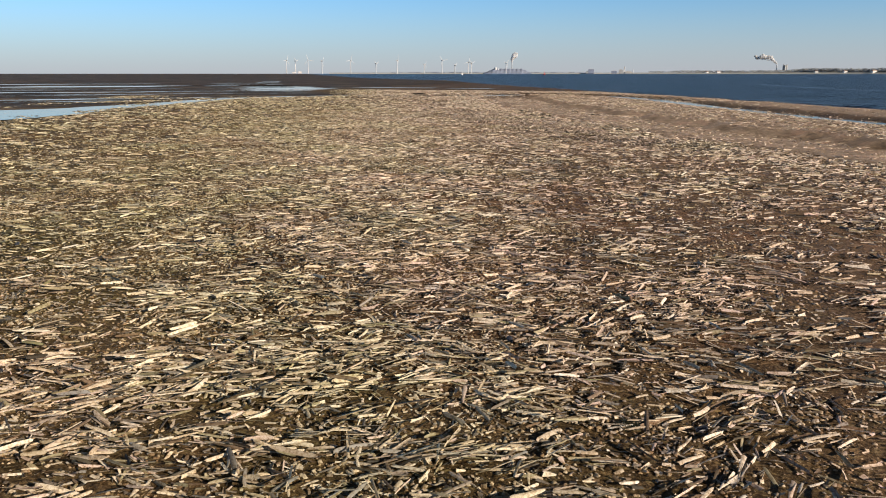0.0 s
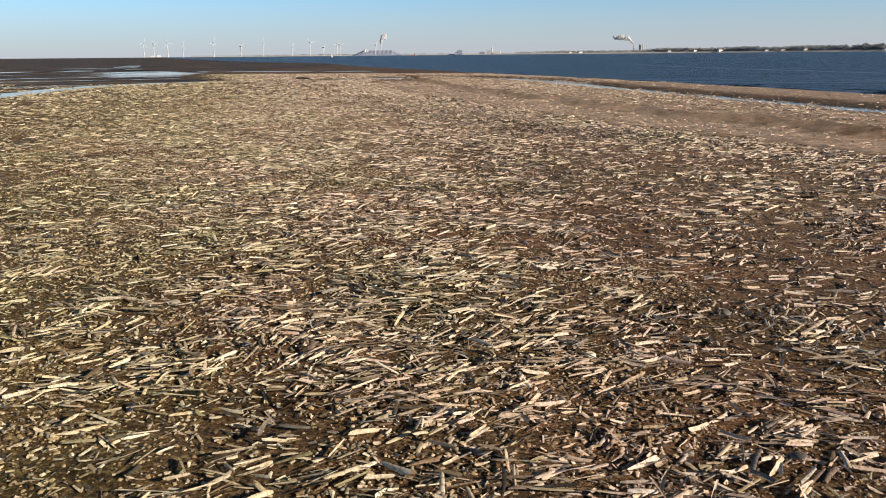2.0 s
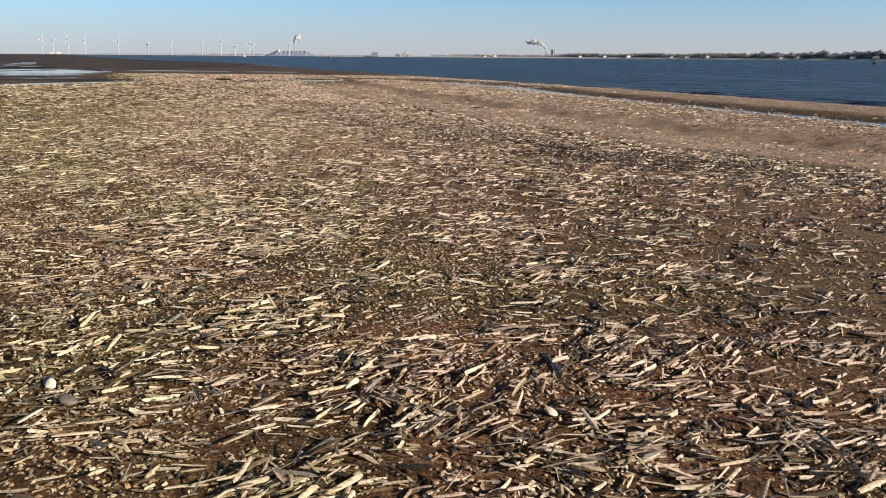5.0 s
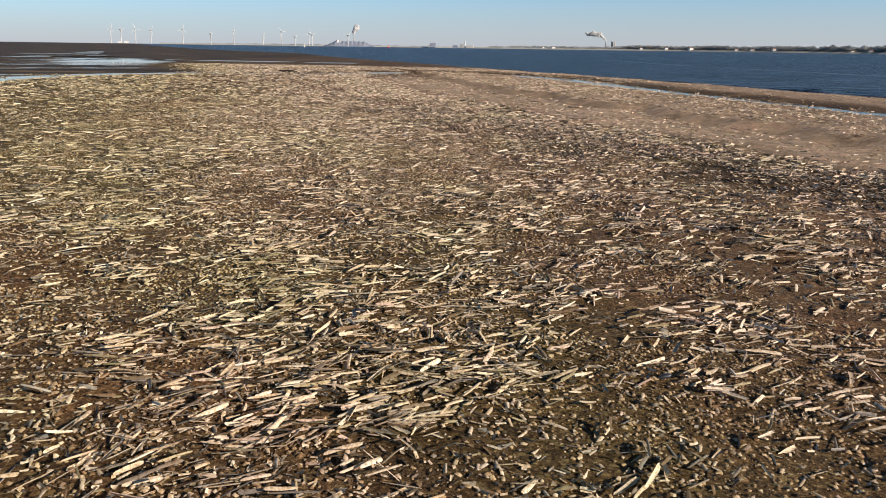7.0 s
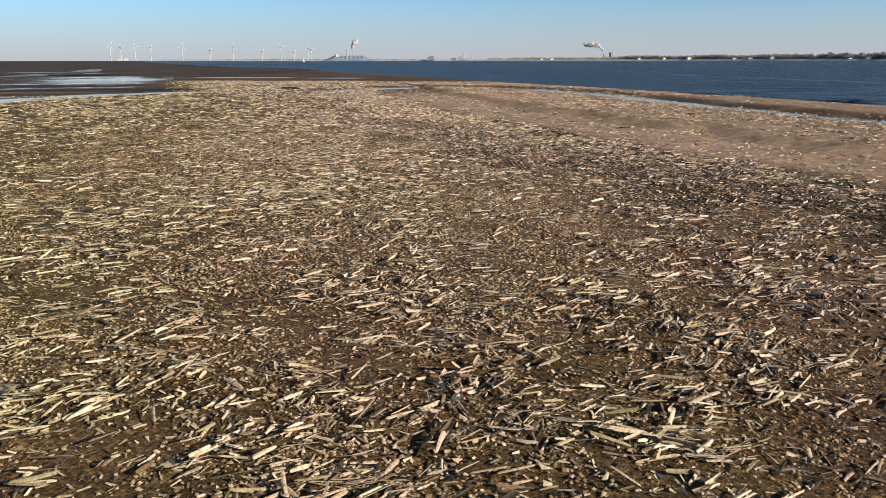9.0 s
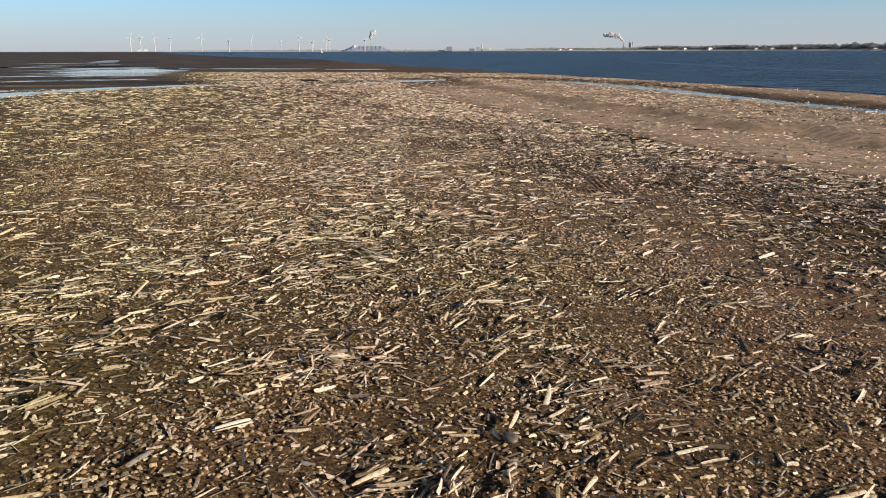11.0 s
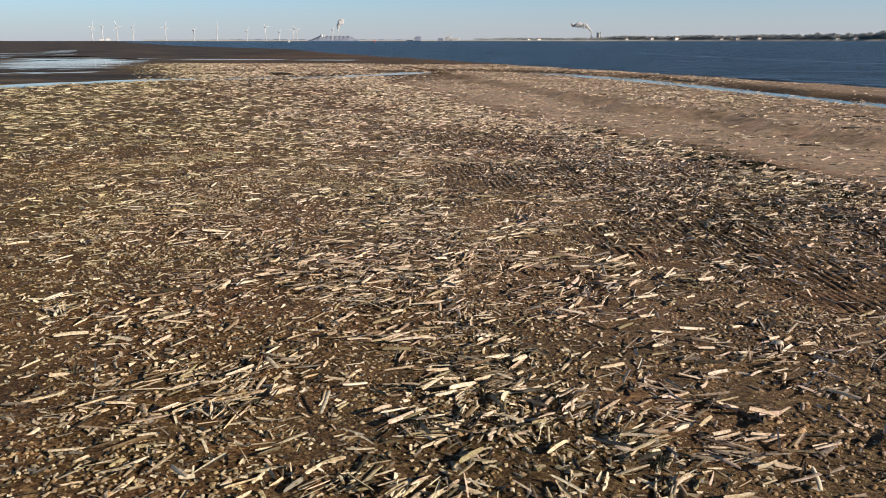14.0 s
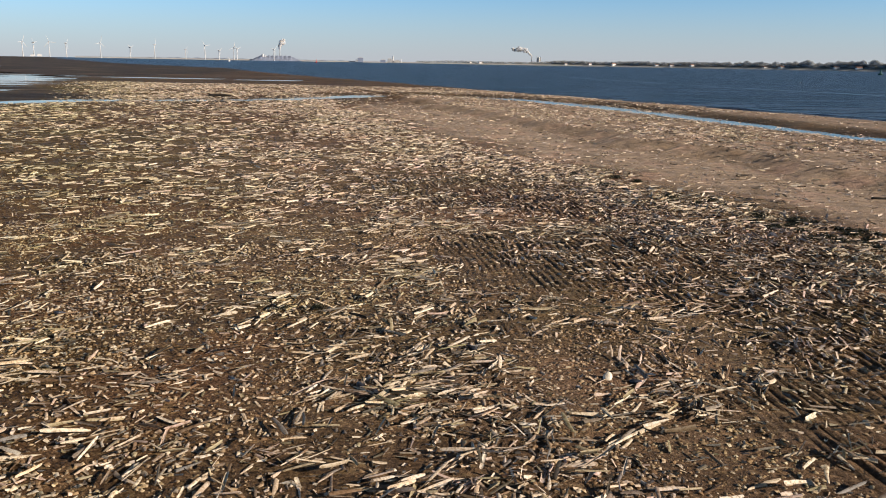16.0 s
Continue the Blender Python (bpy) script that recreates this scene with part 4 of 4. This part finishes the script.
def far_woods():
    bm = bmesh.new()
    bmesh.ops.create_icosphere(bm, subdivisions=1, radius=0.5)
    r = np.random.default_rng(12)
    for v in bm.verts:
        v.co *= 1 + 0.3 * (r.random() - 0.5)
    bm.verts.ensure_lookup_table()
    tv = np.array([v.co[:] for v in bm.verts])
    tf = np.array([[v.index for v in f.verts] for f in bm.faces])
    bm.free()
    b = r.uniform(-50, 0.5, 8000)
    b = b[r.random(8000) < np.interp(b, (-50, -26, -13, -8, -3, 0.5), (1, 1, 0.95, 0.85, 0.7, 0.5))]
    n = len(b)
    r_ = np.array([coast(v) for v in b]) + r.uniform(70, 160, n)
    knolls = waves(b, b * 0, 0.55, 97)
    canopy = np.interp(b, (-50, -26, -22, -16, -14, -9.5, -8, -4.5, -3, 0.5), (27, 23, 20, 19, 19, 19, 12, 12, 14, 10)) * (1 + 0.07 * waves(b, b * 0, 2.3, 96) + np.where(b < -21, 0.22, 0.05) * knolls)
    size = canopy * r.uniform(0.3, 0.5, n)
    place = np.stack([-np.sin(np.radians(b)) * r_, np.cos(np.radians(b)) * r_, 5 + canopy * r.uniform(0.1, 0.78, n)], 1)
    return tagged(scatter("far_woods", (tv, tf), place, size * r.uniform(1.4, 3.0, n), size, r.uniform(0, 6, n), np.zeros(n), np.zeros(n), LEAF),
                  "hazy dark line of winter trees on the far shore", "woods", kind="stuff")


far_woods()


def house(bearing, wide, deep, tall, roof, ridge=0.45):
    root = tagged(new("house"), "small white house with a pitched roof on the far shore", "house", group="houses on the far shore")
    p = far(bearing, coast(bearing) + 38, 3.2)
    root.matrix_basis = Matrix.LocRotScale(p, Euler((0, 0, radians(bearing + 38 + 12 * math.sin(bearing * 5)))), None)
    bm = bmesh.new()
    add_box(bm, wide, deep, tall)
    part("wall", bm, WALL, root)
    bm = bmesh.new()
    w, d, h = wide / 2 + 0.5, deep / 2 + 0.5, deep * ridge * 0.7
    vs = [bm.verts.new(c) for c in ((-w, -d, tall), (w, -d, tall), (w, d, tall), (-w, d, tall), (-w, 0, tall + h), (w, 0, tall + h))]
    for f in ((0, 1, 5, 4), (2, 3, 4, 5), (1, 2, 5), (3, 0, 4), (3, 2, 1, 0)):
        bm.faces.new([vs[i] for i in f])
    roof_ob = part("roof", bm, roof, root)
    bm = bmesh.new()
    add_box(bm, 1.2, 1.2, h + 1.5, wide * 0.3, 0.4, tall)
    part("chimney", bm, CONCRETE, roof_ob)
    for k in range(3):
        bm = bmesh.new()
        add_box(bm, 1.6, 0.25, 1.8, (k - 1) * wide * 0.3, -deep / 2, tall * 0.35)
        part("window", bm, STEEL, root)
    return root


for bearing, wide, tall, roof in ((-3.45, 14, 6, ROOF), (-4.2, 17, 7, ROOF), (-10.3, 12, 7, ROOF), (-12.0, 15, 8, ROOF), (-13.65, 22, 9, RED_ROOF), (-16.6, 14, 6, ROOF), (-17.6, 19, 6, ROOF),
                                  (-18.95, 13, 8, RED_ROOF), (-23.6, 16, 5, ROOF), (-24.65, 18, 6, ROOF), (-27.9, 14, 7, ROOF), (-29.2, 17, 6, RED_ROOF)):
    house(bearing, wide, 10, tall, roof)


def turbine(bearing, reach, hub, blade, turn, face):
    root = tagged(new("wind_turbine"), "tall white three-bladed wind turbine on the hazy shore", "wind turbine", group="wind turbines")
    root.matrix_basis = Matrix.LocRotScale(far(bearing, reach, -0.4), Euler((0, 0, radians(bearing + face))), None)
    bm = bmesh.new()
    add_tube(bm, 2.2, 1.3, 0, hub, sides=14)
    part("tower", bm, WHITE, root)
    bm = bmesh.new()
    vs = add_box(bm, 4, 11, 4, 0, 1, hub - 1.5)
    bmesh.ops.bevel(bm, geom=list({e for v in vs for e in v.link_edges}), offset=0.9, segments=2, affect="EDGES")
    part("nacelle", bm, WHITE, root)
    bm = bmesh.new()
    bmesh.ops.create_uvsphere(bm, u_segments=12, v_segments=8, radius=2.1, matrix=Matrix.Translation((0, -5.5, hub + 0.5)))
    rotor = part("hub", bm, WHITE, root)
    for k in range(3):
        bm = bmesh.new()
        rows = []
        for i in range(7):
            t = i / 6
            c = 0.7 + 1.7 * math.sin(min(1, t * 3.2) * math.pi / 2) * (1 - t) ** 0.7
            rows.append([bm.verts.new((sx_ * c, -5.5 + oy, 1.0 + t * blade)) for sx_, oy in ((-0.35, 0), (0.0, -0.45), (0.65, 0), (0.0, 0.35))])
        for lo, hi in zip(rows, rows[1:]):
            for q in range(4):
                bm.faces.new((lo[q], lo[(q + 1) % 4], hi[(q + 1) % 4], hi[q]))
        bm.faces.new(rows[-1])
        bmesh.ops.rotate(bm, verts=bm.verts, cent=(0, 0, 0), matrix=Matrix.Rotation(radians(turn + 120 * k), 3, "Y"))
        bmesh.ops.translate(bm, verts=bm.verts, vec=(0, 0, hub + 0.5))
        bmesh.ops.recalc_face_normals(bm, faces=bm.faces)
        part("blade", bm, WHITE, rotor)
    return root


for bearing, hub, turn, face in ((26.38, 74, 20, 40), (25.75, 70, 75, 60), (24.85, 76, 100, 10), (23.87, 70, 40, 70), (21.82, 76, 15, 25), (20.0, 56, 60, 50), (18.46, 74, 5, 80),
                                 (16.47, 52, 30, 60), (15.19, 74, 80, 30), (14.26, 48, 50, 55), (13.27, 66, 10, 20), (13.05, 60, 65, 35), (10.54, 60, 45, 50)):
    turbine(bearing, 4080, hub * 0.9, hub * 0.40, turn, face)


def mound():
    bm = bmesh.new()
    rows = []
    for j, (depth, tall) in enumerate(((0, 0), (25, 0.55), (55, 0.95), (90, 1.0), (140, 0.8), (200, 0))):
        row = []
        for i in range(41):
            u_ = -1 + i / 20
            prof = max(0.0, 1 - max(0.0, abs(u_ + 0.03) - 0.58) / 0.42) ** 0.8
            row.append(bm.verts.new((u_ * 132, depth, 27 * tall * prof * (1 + 0.05 * math.sin(i * 1.9)) - 0.4)))
        rows.append(row)
    for a, b in zip(rows, rows[1:]):
        for i in range(40):
            bm.faces.new((a[i], a[i + 1], b[i + 1], b[i]))
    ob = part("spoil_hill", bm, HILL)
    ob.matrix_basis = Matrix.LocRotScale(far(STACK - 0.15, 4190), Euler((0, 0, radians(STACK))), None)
    return tagged(ob, "flat-topped hazy spoil hill on the far shore", "hill", kind="structure")


mound()


def steam(name, label, where, line, puffs, seed):
    """A drifting plume: soft overlapping puffs along a bent line that widens as it goes."""
    r = np.random.default_rng(seed)
    bm = bmesh.new()
    for k in range(puffs):
        t = (k + r.random()) / puffs
        f = t * (len(line) - 1)
        i = min(int(f), len(line) - 2)
        (x0, z0, w0), (x1, z1, w1) = line[i], line[i + 1]
        f -= i
        w = w0 + (w1 - w0) * f
        c = Vector((x0 + (x1 - x0) * f + r.normal(0, w * 0.28), r.normal(0, w * 0.3), z0 + (z1 - z0) * f + r.normal(0, w * 0.22)))
        vs = bmesh.ops.create_icosphere(bm, subdivisions=2, radius=w * r.uniform(0.6, 0.95), matrix=Matrix.Translation(c))["verts"]
        for v in vs:
            v.co += (v.co - c) * r.uniform(-0.15, 0.2)
    for f_ in bm.faces:
        f_.smooth = True
    ob = part(name, bm, STEAM)
    ob.matrix_basis = where
    return tagged(ob, label, "smoke")


def placed(bearing, reach, z=SEA_LEVEL):
    return Matrix.LocRotScale(far(bearing, reach, z), Euler((0, 0, radians(bearing))), None)


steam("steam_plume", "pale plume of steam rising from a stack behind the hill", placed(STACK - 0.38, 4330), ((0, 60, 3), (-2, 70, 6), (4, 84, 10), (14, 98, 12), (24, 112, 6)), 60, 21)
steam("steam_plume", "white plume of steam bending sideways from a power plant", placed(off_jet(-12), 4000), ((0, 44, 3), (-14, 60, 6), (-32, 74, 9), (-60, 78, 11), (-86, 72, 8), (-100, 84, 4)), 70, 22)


def chimney(bearing, reach, tall, radius, label):
    bm = bmesh.new()
    add_tube(bm, radius, radius * 0.75, 0, tall, sides=14)
    ob = tagged(new("smokestack"), label, "smokestack")
    ob.matrix_basis = placed(bearing, reach)
    part("shaft", bm, CONCRETE, ob)
    bm = bmesh.new()
    add_tube(bm, radius * 0.95, radius * 0.95, tall - 4, tall - 1, sides=14)
    part("collar", bm, WHITE, ob)


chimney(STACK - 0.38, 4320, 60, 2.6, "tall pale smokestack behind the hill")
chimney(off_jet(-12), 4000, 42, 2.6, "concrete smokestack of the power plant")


def works(name, label, bearing, reach, blocks, towers):
    """An industrial building: blocks (offset, width, height) and towers (offset, radius, height)."""
    root = tagged(new(name), label, "factory")
    root.matrix_basis = placed(bearing, reach, 1.0)
    for x, w, h, mat in blocks:
        bm = bmesh.new()
        vs = add_box(bm, w, 24, h, x)
        bmesh.ops.bevel(bm, geom=list({e for v in vs for e in v.link_edges}), offset=0.5, segments=1, affect="EDGES")
        block = part("block", bm, mat, root)
        bm = bmesh.new()
        add_box(bm, w * 0.6, 14, 2.5, x, 0, h)
        part("roof_housing", bm, STEEL, block)
    for x, rad, h, mat in towers:
        bm = bmesh.new()
        add_tube(bm, rad, rad * 0.85, 0, h, x, -4, 12)
        part("tower", bm, mat, root)
    return root


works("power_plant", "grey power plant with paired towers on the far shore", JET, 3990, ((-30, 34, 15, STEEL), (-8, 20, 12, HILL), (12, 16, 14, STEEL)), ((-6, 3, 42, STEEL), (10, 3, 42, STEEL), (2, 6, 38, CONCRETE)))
works("harbour_works", "low harbour buildings with a white tower on the far shore", 2.15, 4020, ((-48, 26, 12, HILL), (-14, 22, 18, STEEL), (22, 34, 10, CONCRETE)), ((2, 3.4, 34, WHITE), (44, 2, 18, WHITE)))
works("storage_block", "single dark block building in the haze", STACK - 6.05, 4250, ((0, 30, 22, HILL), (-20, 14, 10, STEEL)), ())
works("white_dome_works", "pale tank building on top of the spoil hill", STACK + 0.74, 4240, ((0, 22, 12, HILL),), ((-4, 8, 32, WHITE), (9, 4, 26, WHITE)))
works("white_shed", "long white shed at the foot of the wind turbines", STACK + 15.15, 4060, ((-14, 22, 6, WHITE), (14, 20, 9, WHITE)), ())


def buoy(bearing, reach, tall, mat, label):
    root = tagged(new("buoy"), label, "buoy")
    root.matrix_basis = placed(bearing, reach, SEA_LEVEL - 0.3)
    bm = bmesh.new()
    add_tube(bm, tall * 0.28, tall * 0.32, 0, tall * 0.3, sides=14)
    part("float", bm, mat, root)
    bm = bmesh.new()
    add_tube(bm, tall * 0.14, tall * 0.05, tall * 0.3, tall * 0.85, sides=8)
    part("mast", bm, mat, root)
    bm = bmesh.new()
    add_tube(bm, tall * 0.12, 0.02, tall * 0.85, tall, sides=8)
    part("topmark", bm, mat, root)


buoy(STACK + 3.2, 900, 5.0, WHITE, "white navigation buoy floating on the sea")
GREEN = plain("dark_green_paint", (0.02, 0.09, 0.06), 0.5)
buoy(-29.4, 411, 3.2, GREEN, "dark green navigation buoy floating on the sea")
buoy(-22.2, 123, 0.5, WHITE, "small white mooring float bobbing near the shore")
buoy(STACK - 2.8, 1100, 4.6, RED, "red navigation buoy floating far out")
